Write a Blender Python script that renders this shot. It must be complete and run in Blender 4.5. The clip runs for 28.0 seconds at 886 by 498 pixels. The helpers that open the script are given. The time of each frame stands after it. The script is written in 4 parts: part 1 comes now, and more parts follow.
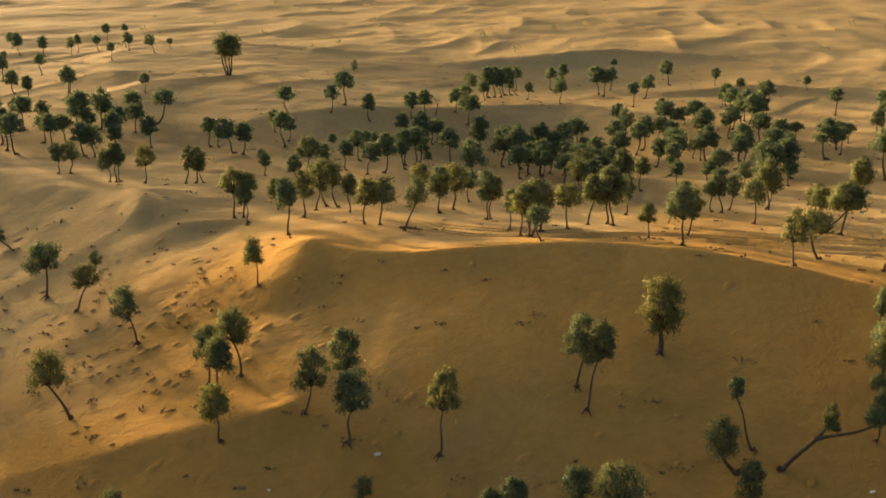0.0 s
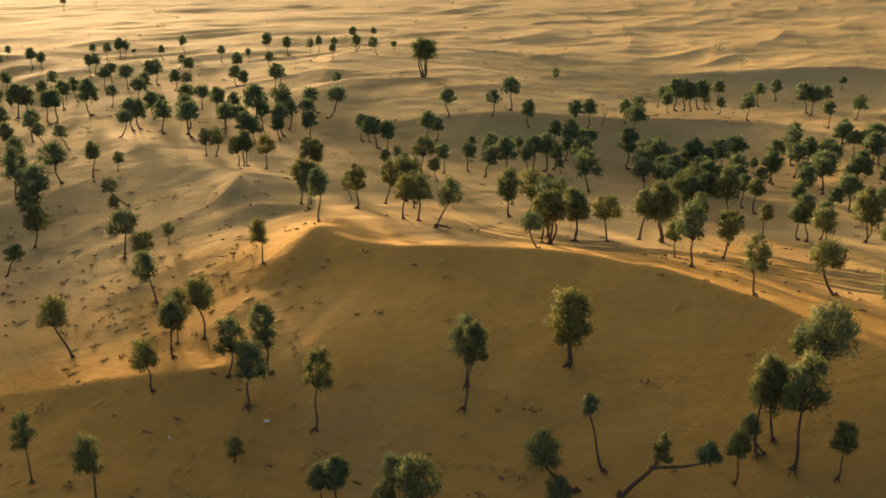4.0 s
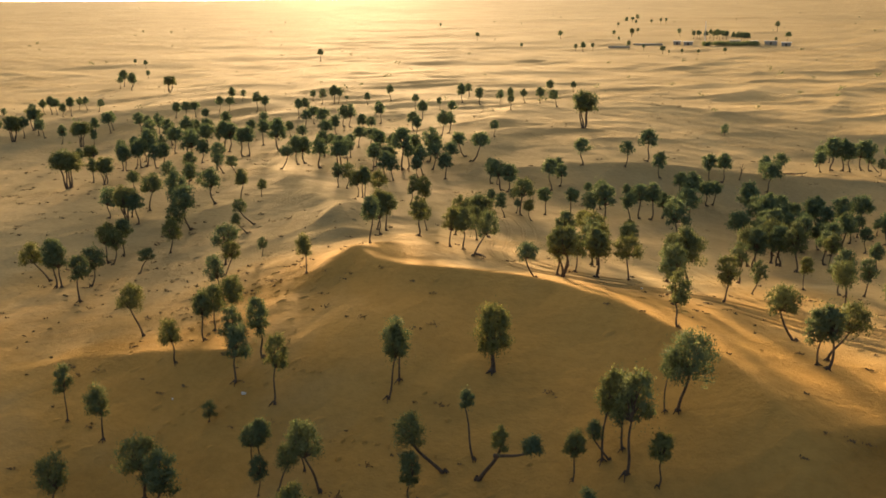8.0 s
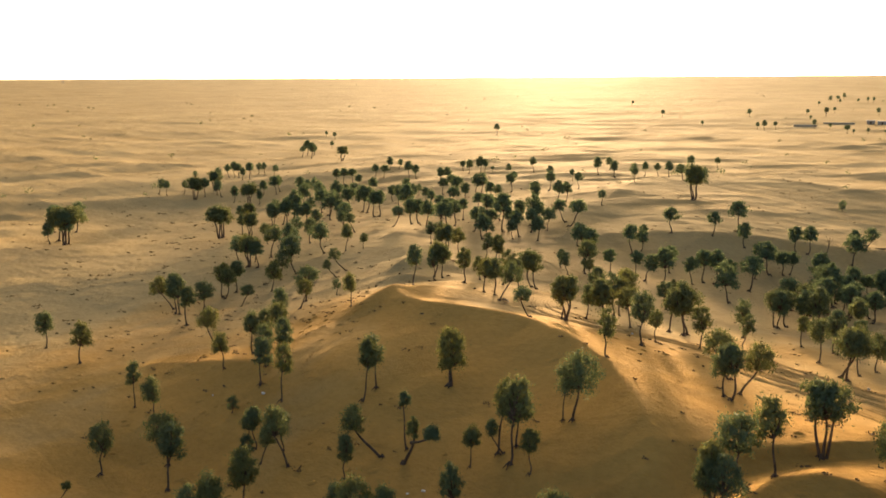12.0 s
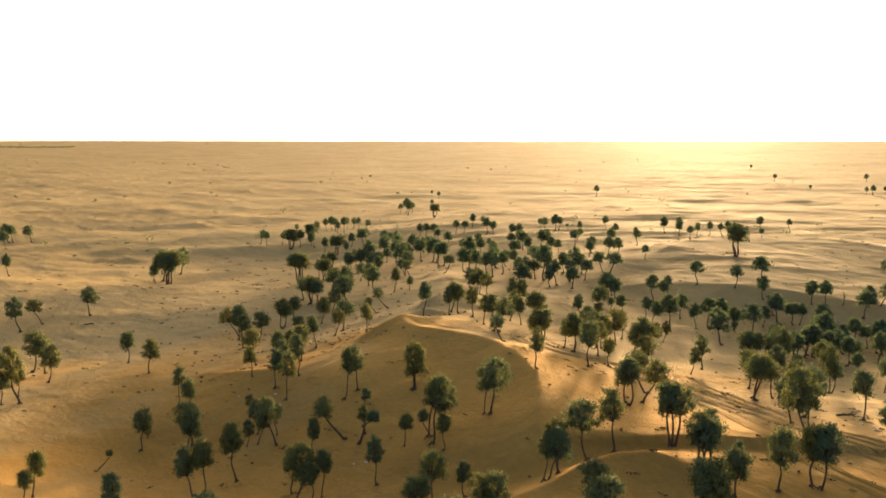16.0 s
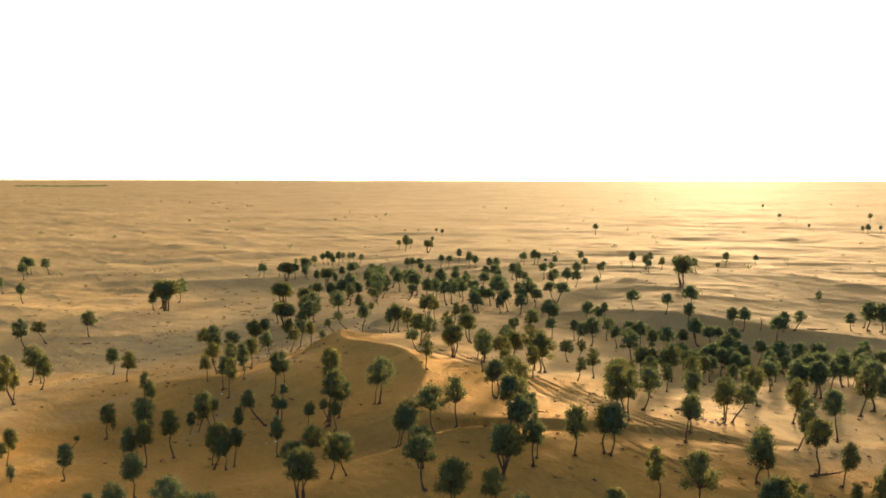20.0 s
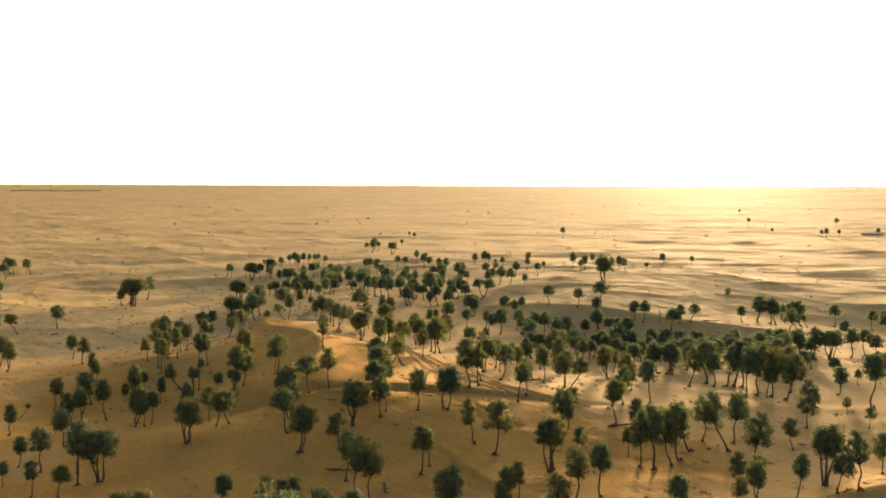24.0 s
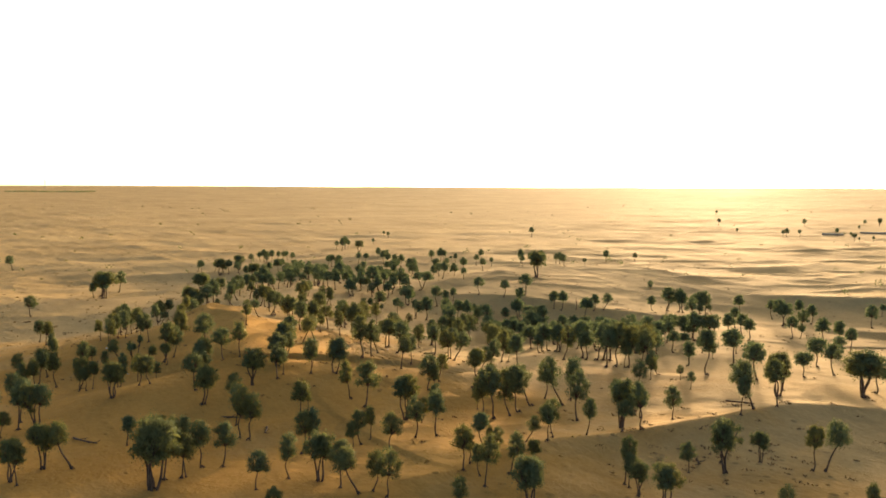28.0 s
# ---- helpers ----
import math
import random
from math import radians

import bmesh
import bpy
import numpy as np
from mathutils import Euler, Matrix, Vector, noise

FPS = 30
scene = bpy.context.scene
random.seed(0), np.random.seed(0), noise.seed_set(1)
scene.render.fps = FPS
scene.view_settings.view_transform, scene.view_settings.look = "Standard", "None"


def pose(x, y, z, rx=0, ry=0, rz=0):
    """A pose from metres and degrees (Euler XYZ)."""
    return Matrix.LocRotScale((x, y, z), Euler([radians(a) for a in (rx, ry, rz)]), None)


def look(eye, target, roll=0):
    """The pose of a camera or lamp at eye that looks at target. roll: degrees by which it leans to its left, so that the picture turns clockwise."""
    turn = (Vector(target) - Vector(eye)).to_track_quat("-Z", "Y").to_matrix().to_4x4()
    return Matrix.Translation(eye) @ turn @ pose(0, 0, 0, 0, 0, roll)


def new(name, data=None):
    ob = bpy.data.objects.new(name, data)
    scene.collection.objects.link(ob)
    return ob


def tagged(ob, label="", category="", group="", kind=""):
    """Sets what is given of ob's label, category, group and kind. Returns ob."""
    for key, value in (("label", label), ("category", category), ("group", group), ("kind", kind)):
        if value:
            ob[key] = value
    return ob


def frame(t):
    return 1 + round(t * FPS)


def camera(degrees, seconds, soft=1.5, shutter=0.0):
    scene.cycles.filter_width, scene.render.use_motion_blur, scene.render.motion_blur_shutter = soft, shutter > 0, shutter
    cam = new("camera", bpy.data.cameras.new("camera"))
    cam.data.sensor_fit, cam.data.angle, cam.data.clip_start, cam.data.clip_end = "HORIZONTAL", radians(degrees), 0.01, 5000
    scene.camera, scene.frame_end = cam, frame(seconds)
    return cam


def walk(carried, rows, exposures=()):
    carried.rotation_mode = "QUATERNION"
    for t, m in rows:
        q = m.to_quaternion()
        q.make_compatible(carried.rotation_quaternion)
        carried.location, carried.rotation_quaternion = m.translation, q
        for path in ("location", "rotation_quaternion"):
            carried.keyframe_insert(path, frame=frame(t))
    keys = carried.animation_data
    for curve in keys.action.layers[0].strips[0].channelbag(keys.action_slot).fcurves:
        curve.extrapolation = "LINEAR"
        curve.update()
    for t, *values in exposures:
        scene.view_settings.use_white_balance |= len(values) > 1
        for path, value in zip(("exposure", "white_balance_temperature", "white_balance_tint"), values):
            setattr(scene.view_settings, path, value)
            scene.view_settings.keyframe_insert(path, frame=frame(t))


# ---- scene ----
cam = camera(48.9, 28.0, 1.75)
METRES, EYE, TILT, LEAN, TURN = 180.0, 30.0, -18.24, 0.09, 0.0
ROWS = [
    (0.0, 0.0, 0.0, 0.0, -0.0, 0.0, 0.0),
    (0.5, 0.0174, 0.0011, 0.0002, 1.82, 0.01, -0.58),
    (1.0, 0.0349, 0.0019, 0.0006, 3.81, -0.01, -1.21),
    (1.5, 0.0527, 0.0027, 0.0008, 5.91, -0.04, -1.85),
    (2.0, 0.0705, 0.0034, 0.0011, 8.06, -0.11, -2.52),
    (2.5, 0.0882, 0.0043, 0.0014, 10.35, -0.2, -3.21),
    (3.0, 0.1058, 0.0051, 0.0014, 12.71, -0.27, -3.95),
    (3.5, 0.1232, 0.0059, 0.0015, 15.18, -0.31, -4.69),
    (4.0, 0.1405, 0.0065, 0.0016, 17.64, -0.33, -5.43),
    (4.5, 0.1576, 0.0071, 0.0018, 20.01, -0.4, -6.12),
    (6.5, 0.2253, 0.0074, 0.0024, 27.77, -0.14, -8.34),
    (7.0, 0.2421, 0.0077, 0.0028, 29.56, 0.1, -8.85),
    (7.5, 0.2589, 0.008, 0.003, 31.25, 0.43, -9.32),
    (8.0, 0.2756, 0.0079, 0.0031, 32.91, 0.75, -9.81),
    (8.5, 0.2923, 0.0081, 0.0033, 34.56, 1.02, -10.22),
    (9.0, 0.3089, 0.0087, 0.0036, 36.21, 1.3, -10.63),
    (9.5, 0.3257, 0.0089, 0.0036, 37.81, 1.58, -11.05),
    (10.0, 0.3425, 0.0093, 0.0038, 39.35, 1.86, -11.44),
    (10.5, 0.3594, 0.0096, 0.0038, 40.83, 2.12, -11.82),
    (11.0, 0.3768, 0.0098, 0.004, 42.29, 2.34, -12.18),
    (11.5, 0.3941, 0.0098, 0.004, 43.61, 2.56, -12.53),
    (12.0, 0.4114, 0.0098, 0.004, 44.9, 2.76, -12.85),
    (12.5, 0.4287, 0.0099, 0.004, 46.13, 2.98, -13.16),
    (14.5, 0.5016, 0.0072, 0.0036, 50.37, 3.93, -14.22),
    (15.0, 0.5195, 0.0069, 0.0034, 51.18, 4.14, -14.42),
    (15.5, 0.5375, 0.0066, 0.0031, 51.94, 4.34, -14.58),
    (16.0, 0.5554, 0.0064, 0.0028, 52.58, 4.55, -14.72),
    (16.5, 0.5735, 0.0063, 0.0027, 53.15, 4.74, -14.85),
    (17.0, 0.5918, 0.0062, 0.0028, 53.6, 4.97, -14.95),
    (17.5, 0.6099, 0.0062, 0.0029, 53.87, 5.25, -15.02),
    (18.0, 0.6281, 0.0061, 0.003, 54.11, 5.5, -15.07),
    (18.5, 0.6462, 0.0062, 0.003, 54.3, 5.71, -15.11),
    (19.0, 0.6643, 0.0063, 0.0031, 54.38, 5.93, -15.13),
    (19.5, 0.6824, 0.0063, 0.0033, 54.38, 6.16, -15.13),
    (20.0, 0.7006, 0.0063, 0.0035, 54.36, 6.4, -15.12),
    (20.5, 0.7189, 0.0061, 0.0036, 54.33, 6.58, -15.12),
    (21.0, 0.737, 0.0062, 0.0038, 54.3, 6.61, -15.11),
    (21.5, 0.7552, 0.0064, 0.0041, 54.28, 6.63, -15.12),
    (23.5, 0.832, 0.0061, 0.0049, 54.23, 6.7, -15.14),
    (24.0, 0.8504, 0.0063, 0.0052, 54.2, 6.73, -15.15),
    (24.5, 0.8686, 0.0064, 0.0052, 54.16, 6.75, -15.16),
    (25.0, 0.8869, 0.0065, 0.0052, 54.13, 6.77, -15.16),
    (25.5, 0.9055, 0.0063, 0.0052, 54.1, 6.79, -15.18),
    (26.0, 0.9243, 0.0064, 0.0053, 54.08, 6.8, -15.17),
    (26.5, 0.943, 0.0065, 0.0053, 54.06, 6.82, -15.17),
    (27.0, 0.9618, 0.0066, 0.0051, 54.04, 6.84, -15.17),
    (27.5, 0.9807, 0.0065, 0.0046, 54.01, 6.86, -15.18),
    (28.0, 0.9997, 0.0065, 0.0043, 54.0, 6.87, -15.18),
]
walk(cam, [(t, pose(0, 0, EYE, TILT, LEAN, TURN) @ pose(METRES * x, METRES * y, METRES * z, 90 + pitch, roll, yaw)) for t, x, y, z, yaw, pitch, roll in ROWS],
     [(0.0, 1.74, 7200.0, 9.0), (4.0, 1.76, 7200.0, 9.0), (8.0, 1.84, 7100.0, 9.0), (12.0, 1.97, 7000.0, 10.0), (20.0, 1.95, 6900.0, 10.0), (28.0, 1.93, 6900.0, 10.0)])

# ---- daylight: low hazy evening sun, far behind the dunes ----
SUN_AZ, SUN_EL = 39.6, 4.2          # degrees left of +y, degrees over the horizon
world = bpy.data.worlds.new("evening_sky")
scene.world = world
world.use_nodes = True
sky = world.node_tree.nodes.new("ShaderNodeTexSky")
sky.sky_type, sky.sun_disc = "NISHITA", False
sky.sun_elevation, sky.sun_rotation = radians(SUN_EL), radians(-SUN_AZ)
sky.air_density, sky.dust_density, sky.ozone_density = 0.22, 2.2, 0.1
backdrop = world.node_tree.nodes["Background"]
backdrop.inputs["Strength"].default_value = 0.15
haze = world.node_tree.nodes.new("ShaderNodeMix")
haze.data_type, haze.blend_type = "RGBA", "MULTIPLY"
haze.inputs["Factor"].default_value, haze.inputs["B"].default_value = 1.0, (1.0, 0.97, 0.86, 1)
world.node_tree.links.new(sky.outputs[0], haze.inputs["A"])
world.node_tree.links.new(haze.outputs["Result"], backdrop.inputs["Color"])
sun_data = bpy.data.lights.new("sun", "SUN")
sun_data.energy, sun_data.angle, sun_data.color = 4.0, radians(5.0), (1.0, 0.68, 0.38)
sun = new("sun", sun_data)
sx, sy = -math.sin(radians(SUN_AZ)), math.cos(radians(SUN_AZ))
sun.matrix_world = look((0, 0, 200), (-100 * sx, -100 * sy, 200 - 100 * math.tan(radians(SUN_EL))))


# ---- materials ----
def material(name, colour, rough=0.9, spec=0.15):
    m = bpy.data.materials.new(name)
    m.use_nodes = True
    b = m.node_tree.nodes["Principled BSDF"]
    b.inputs["Base Color"].default_value = (*colour, 1)
    b.inputs["Roughness"].default_value = rough
    b.inputs["Specular IOR Level"].default_value = spec
    return m, m.node_tree.nodes, m.node_tree.links, b


def noise_node(nodes, links, coord, scale, detail=4.0, rough=0.55, stretch=(1, 1, 1)):
    mp = nodes.new("ShaderNodeMapping")
    mp.inputs["Scale"].default_value = stretch
    links.new(coord, mp.inputs["Vector"])
    n = nodes.new("ShaderNodeTexNoise")
    n.inputs["Scale"].default_value, n.inputs["Detail"].default_value, n.inputs["Roughness"].default_value = scale, detail, rough
    links.new(mp.outputs[0], n.inputs["Vector"])
    return n.outputs["Fac"]


def ramp(nodes, links, fac, stops):
    r = nodes.new("ShaderNodeValToRGB")
    els = r.color_ramp.elements
    while len(els) < len(stops):
        els.new(0.5)
    for e, (p, c) in zip(els, stops):
        e.position, e.color = p, (*c, 1)
    links.new(fac, r.inputs["Fac"])
    return r.outputs["Color"]


def mix(nodes, links, kind, fac, a, b):
    n = nodes.new("ShaderNodeMix")
    n.data_type, n.blend_type = "RGBA", kind
    for socket, value in ((n.inputs["Factor"], fac), (n.inputs["A"], a), (n.inputs["B"], b)):
        if isinstance(value, (float, int)):
            socket.default_value = value
        elif isinstance(value, tuple):
            socket.default_value = (*value, 1)
        else:
            links.new(value, socket)
    return n.outputs["Result"]


def bump(nodes, links, height, strength, distance, normal=None):
    n = nodes.new("ShaderNodeBump")
    n.inputs["Strength"].default_value, n.inputs["Distance"].default_value = strength, distance
    links.new(height, n.inputs["Height"])
    if normal is not None:
        links.new(normal, n.inputs["Normal"])
    return n.outputs["Normal"]


def sand_material():
    m, nodes, links, b = material("dune_sand", (0.5, 0.33, 0.16), 0.95, 0.012)
    co = nodes.new("ShaderNodeTexCoord").outputs["Object"]
    broad = noise_node(nodes, links, co, 0.012, 5, 0.6)
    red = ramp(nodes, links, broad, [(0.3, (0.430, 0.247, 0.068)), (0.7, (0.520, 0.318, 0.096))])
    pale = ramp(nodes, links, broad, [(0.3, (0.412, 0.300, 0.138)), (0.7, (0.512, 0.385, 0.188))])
    # redder, slightly darker colour inside a noise-edged oval round (48, 48), paler outside
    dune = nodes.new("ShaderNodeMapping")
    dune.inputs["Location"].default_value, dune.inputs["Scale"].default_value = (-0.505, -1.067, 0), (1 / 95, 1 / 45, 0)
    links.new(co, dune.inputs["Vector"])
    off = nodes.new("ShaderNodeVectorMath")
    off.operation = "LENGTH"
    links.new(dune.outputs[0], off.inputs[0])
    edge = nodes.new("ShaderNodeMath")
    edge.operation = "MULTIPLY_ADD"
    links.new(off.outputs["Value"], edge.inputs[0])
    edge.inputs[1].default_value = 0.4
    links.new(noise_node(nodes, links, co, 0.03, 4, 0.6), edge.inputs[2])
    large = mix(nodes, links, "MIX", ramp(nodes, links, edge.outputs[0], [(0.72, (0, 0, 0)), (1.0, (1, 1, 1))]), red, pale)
    streak = noise_node(nodes, links, co, 0.05, 6, 0.6, (0.5, 1.6, 1))
    col = mix(nodes, links, "MULTIPLY", 0.6, large, ramp(nodes, links, streak, [(0.3, (0.75, 0.74, 0.72)), (0.65, (1.08, 1.05, 1.0))]))
    grain = noise_node(nodes, links, co, 1.3, 6, 0.7)
    col = mix(nodes, links, "MULTIPLY", 0.45, col, ramp(nodes, links, grain, [(0.3, (0.72, 0.7, 0.68)), (0.6, (1.05, 1.04, 1.02))]))
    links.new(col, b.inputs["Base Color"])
    rip = nodes.new("ShaderNodeTexWave")
    rip.inputs["Scale"].default_value, rip.inputs["Distortion"].default_value = 0.9, 14.0
    rip.inputs["Detail"].default_value, rip.inputs["Detail Scale"].default_value = 3.0, 0.7
    turn = nodes.new("ShaderNodeMapping")
    turn.inputs["Rotation"].default_value = (0, 0, radians(55))
    links.new(co, turn.inputs["Vector"])
    links.new(turn.outputs[0], rip.inputs["Vector"])
    n0 = bump(nodes, links, noise_node(nodes, links, co, 0.07, 7, 0.64, (0.8, 1.3, 1)), 0.5, 1.4)
    n1 = bump(nodes, links, noise_node(nodes, links, co, 0.35, 6, 0.65), 0.5, 0.32, n0)
    n2 = bump(nodes, links, rip.outputs["Fac"], 0.10, 0.05, n1)
    trod = nodes.new("ShaderNodeMath")
    trod.operation = "MULTIPLY"
    links.new(ramp(nodes, links, noise_node(nodes, links, co, 0.045, 4, 0.6), [(0.46, (0, 0, 0)), (0.60, (1, 1, 1))]), trod.inputs[0])
    links.new(noise_node(nodes, links, co, 1.7, 5, 0.75), trod.inputs[1])
    n3 = bump(nodes, links, trod.outputs[0], 0.9, 0.35, n2)
    links.new(bump(nodes, links, grain, 0.3, 0.05, n3), b.inputs["Normal"])
    return m


def bark_material():
    m, nodes, links, b = material("grey_brown_bark", (0.09, 0.065, 0.045), 0.9, 0.1)
    co = nodes.new("ShaderNodeTexCoord").outputs["Object"]
    f = noise_node(nodes, links, co, 7, 5, 0.65, (1, 1, 0.25))
    links.new(ramp(nodes, links, f, [(0.3, (0.045, 0.032, 0.024)), (0.7, (0.15, 0.11, 0.08))]), b.inputs["Base Color"])
    links.new(bump(nodes, links, f, 0.6, 0.03), b.inputs["Normal"])
    return m


def leaf_material():
    m, nodes, links, b = material("small_desert_leaves", (0.06, 0.08, 0.025), 0.8, 0.04)
    info = nodes.new("ShaderNodeObjectInfo").outputs["Random"]
    geo = nodes.new("ShaderNodeNewGeometry").outputs["Random Per Island"]
    tone = ramp(nodes, links, info, [(0.0, (0.120, 0.164, 0.098)), (0.5, (0.146, 0.174, 0.086)), (1.0, (0.182, 0.188, 0.074))])
    tone = mix(nodes, links, "MULTIPLY", 1.0, tone, ramp(nodes, links, geo, [(0.0, (0.86, 0.88, 0.88)), (1.0, (1.14, 1.12, 1.06))]))
    links.new(tone, b.inputs["Base Color"])
    thin = nodes.new("ShaderNodeBsdfTranslucent")
    links.new(mix(nodes, links, "MULTIPLY", 1.0, tone, (1.15, 1.12, 0.85)), thin.inputs["Color"])
    both = nodes.new("ShaderNodeMixShader")
    both.inputs[0].default_value = 0.3
    links.new(b.outputs[0], both.inputs[1])
    links.new(thin.outputs[0], both.inputs[2])
    links.new(both.outputs[0], nodes["Material Output"].inputs["Surface"])
    return m


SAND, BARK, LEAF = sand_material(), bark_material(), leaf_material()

# ---- the land: broad swells, small mounds, sharp-rimmed dune ridges, wind relief ----
BROAD = [
    (-195, 52, 90, -5.87),
    (-280, 233, 90, -1.47),
    (200, 150, 90, 0.68),
    (-118, 260, 90, 4.48),
    (77, 280, 88.1, -0.51),
    (150, 40, 59.8, 1.76),
    (-107, 147, 55.6, -0.66),
    (55, 190, 40.6, -2.32),
    (86, 119, 35.7, 2.48),
    (-63, 39, 34.9, -4.94),
    (-35, 182, 33.6, 4.58),
    (7, 196, 33.5, -4.06),
    (-38, 138, 30.8, -1.95),
    (105, 81, 30.8, -0.22),
    (35, 171, 30.5, 1.70),
    (-69, 114, 30.4, 4.37),
    (0, 10, 27.1, 1.45),
    (-3, 147, 26.8, -2.41),
    (-53, 81, 24.5, -0.30),
    (-10, 161, 23.5, 1.90),
    (54, 20, 22.9, 1.51),
]
SMALL = [
    (-40, 100, 21.9, 2.25),
    (80, 80, 21.1, -1.14),
    (76, 47, 18.9, 2.21),
    (-33, 55, 18.5, -0.56),
    (55, 83, 17.8, 2.62),
    (17, 87, 17.2, 2.00),
    (36, 80, 15.6, 0.40),
    (-3, 82, 15.4, 1.04),
    (-18, 89, 15.2, 1.91),
    (-20, 75, 14.9, 2.04),
    (28, 38, 13.5, -1.91),
    (61, 46, 13.4, 0.30),
    (61, 62, 13.2, 1.21),
    (44, 43, 12.5, 4.08),
    (11, 63, 12.3, 3.65),
    (30, 56, 12.2, -1.01),
    (24, 68, 12.1, -1.86),
    (-3, 38, 11.9, -2.11),
    (14, 40, 11.6, -0.57),
    (-14, 55, 11.6, 1.39),
    (15, 51, 10.7, 1.58),
    (-3, 52, 10.7, 0.79),
    (47, 60, 10.5, 3.01),
    (-14, 44, 10, 1.37),
    (45, 54, 9.2, -2.75),
]
LOCAL = [
    (29, 57, 7, 3.20),
    (45, 51, 7, 0.41),
    (-8, 37, 13, -1.97),
    (-55, 84, 14, -0.60),
    (-140, 105, 40, -2.71),
    (50, 37, 9, 0.15),
    (98, 80, 12, -1.23),
    (69, 63, 9, -0.41),
    (0, 61, 7, 1.17),
    (-210, 150, 55, 0.73),
    (-45, 50, 14, 2.20),
    (73, 46, 11, -2.14),
    (46, 26, 10, -2.58),
    (25, 70, 9, 1.97),
    (-10, 128, 16, 1.78),
    (-155, 60, 45, 2.82),
    (84, 88, 14, 0.26),
    (37.5, 51.5, 7, -0.86),
    (27, 60, 6, -1.03),
    (78, 112, 14, 0.57),
    (30, 150, 14, -0.82),
    (8, 150, 14, -2.12),
]
RIDGES = [
    ([(44, 53), (41, 54.4), (38.6, 55.8), (37.2, 57.1), (35.2, 59), (32.6, 61.7), (29.6, 64.3), (26, 66.7), (21, 69), (14, 71.6), (8, 72.5), (4.2, 72.2), (-2.2, 71.6), (-6.8, 72.5), (-10.7, 74.6)],
     [0.2, 1.2, 2.8, 3.6, 3.9, 4.1, 4.3, 4.4, 4.4, 4.2, 3.9, 3.7, 3.6, 3.8, 4.1], 6.0, 14.0),
    ([(-10.7, 74.6), (-11.0, 72.6), (-11.4, 70.4), (-12.2, 68)], [4.1, 3.6, 2.8, 1.4], 9.0, 5.5, 5.0),
    ([(-24.5, 88.5), (-19.5, 89.2), (-14, 89.2), (-8, 88)], [2.0, 1.4, 0.7, 0.1], 12.0, 4.5),
    ([(-82, 130), (-66, 121), (-52, 111.5), (-44, 105), (-36.5, 101.2), (-32, 97.5), (-28.6, 93.6), (-25.7, 91)], [0.6, 1.3, 1.8, 2.2, 2.7, 3.5, 2.9, 2.0], 13.0, 6.5),
    ([(-32, 97.5), (-30.4, 94.6), (-29.7, 92), (-29.6, 89.5)], [3.5, 3.4, 2.8, 1.4], 6.0, 3.6, 0.8),
    ([(-34, 47.5), (-26, 53), (-19, 54.3), (-13.5, 55.2), (-10.5, 56), (-9, 58.5)], [0.3, 0.8, 1.1, 1.2, 1.0, 0.2], 5.0, 3.5),
    ([(45.5, 43.5), (46.5, 50), (46.2, 54), (46.6, 57.3), (48.3, 59), (51, 59.5), (54, 59)], [0.3, 1.3, 2.1, 2.2, 2.0, 1.5, 0.3], 4.5, 3.8),
    ([(99, 46), (102.5, 56), (101.4, 64), (100.3, 73), (101.6, 80), (103.5, 88), (105.2, 96), (106, 106), (111, 115), (125, 122)],
     [0.5, 2.2, 3.2, 3.4, 3.4, 3.4, 3.2, 2.6, 1.8, 0.4], 12.0, 10.0),
    ([(-38, 139), (-34, 148), (-27, 153), (-17, 160), (-9, 166), (0, 171), (10, 178), (23, 182), (33, 174), (40, 163), (48, 156), (62, 150)],
     [0.5, 1.5, 2.3, 2.7, 2.7, 2.6, 2.5, 2.5, 2.5, 2.4, 2.0, 0.8], 34.0, 13.0),
    ([(-37, 136), (-43, 148), (-51, 159), (-57, 169), (-54, 179), (-42, 187), (-18, 197)], [0.3, 1.3, 1.7, 1.9, 1.6, 1.2, 0.3], 6.0, 14.0),
    ([(-58, 178), (-64, 190), (-73, 214), (-72, 228), (-48, 243), (-10, 250)], [0.4, 1.4, 1.8, 2.0, 1.8, 0.4], 7.0, 20.0),
    ([(28, 214), (46, 205), (66, 207), (92, 196)], [0.3, 1.8, 2.2, 0.4], 22.0, 7.0),
    ([(-5, 232), (22, 240), (44, 252), (78, 246)], [0.3, 2.2, 2.4, 0.4], 20.0, 7.0),
]


def ridge(x, y, pts, hs, left, right, soft=0.06):
    """A sharp or softly rounded rim along a line, with a slope of its own width on each side."""
    best, rim, wide = np.full(np.shape(x), 1e9), np.zeros(np.shape(x)), np.full(np.shape(x), left)
    for (x0, y0), (x1, y1), h0, h1 in zip(pts, pts[1:], hs, hs[1:]):
        dx, dy = x1 - x0, y1 - y0
        s = np.clip(((x - x0) * dx + (y - y0) * dy) / (dx * dx + dy * dy), 0, 1)
        d = np.hypot(x - x0 - s * dx, y - y0 - s * dy)
        near = d < best
        rim = np.where(near, h0 + (h1 - h0) * s, rim)
        side = np.clip((dx * (y - y0) - dy * (x - x0)) / math.hypot(dx, dy) / np.maximum(d, 1e-6), -1, 1)
        wide = np.where(near, right + (left - right) * (0.5 + 0.5 * side), wide)
        best = np.minimum(d, best)
    return rim * np.exp(-(np.sqrt(best * best + soft) - math.sqrt(soft)) / wide)


LATTICE = np.random.default_rng(11).random((256, 256))


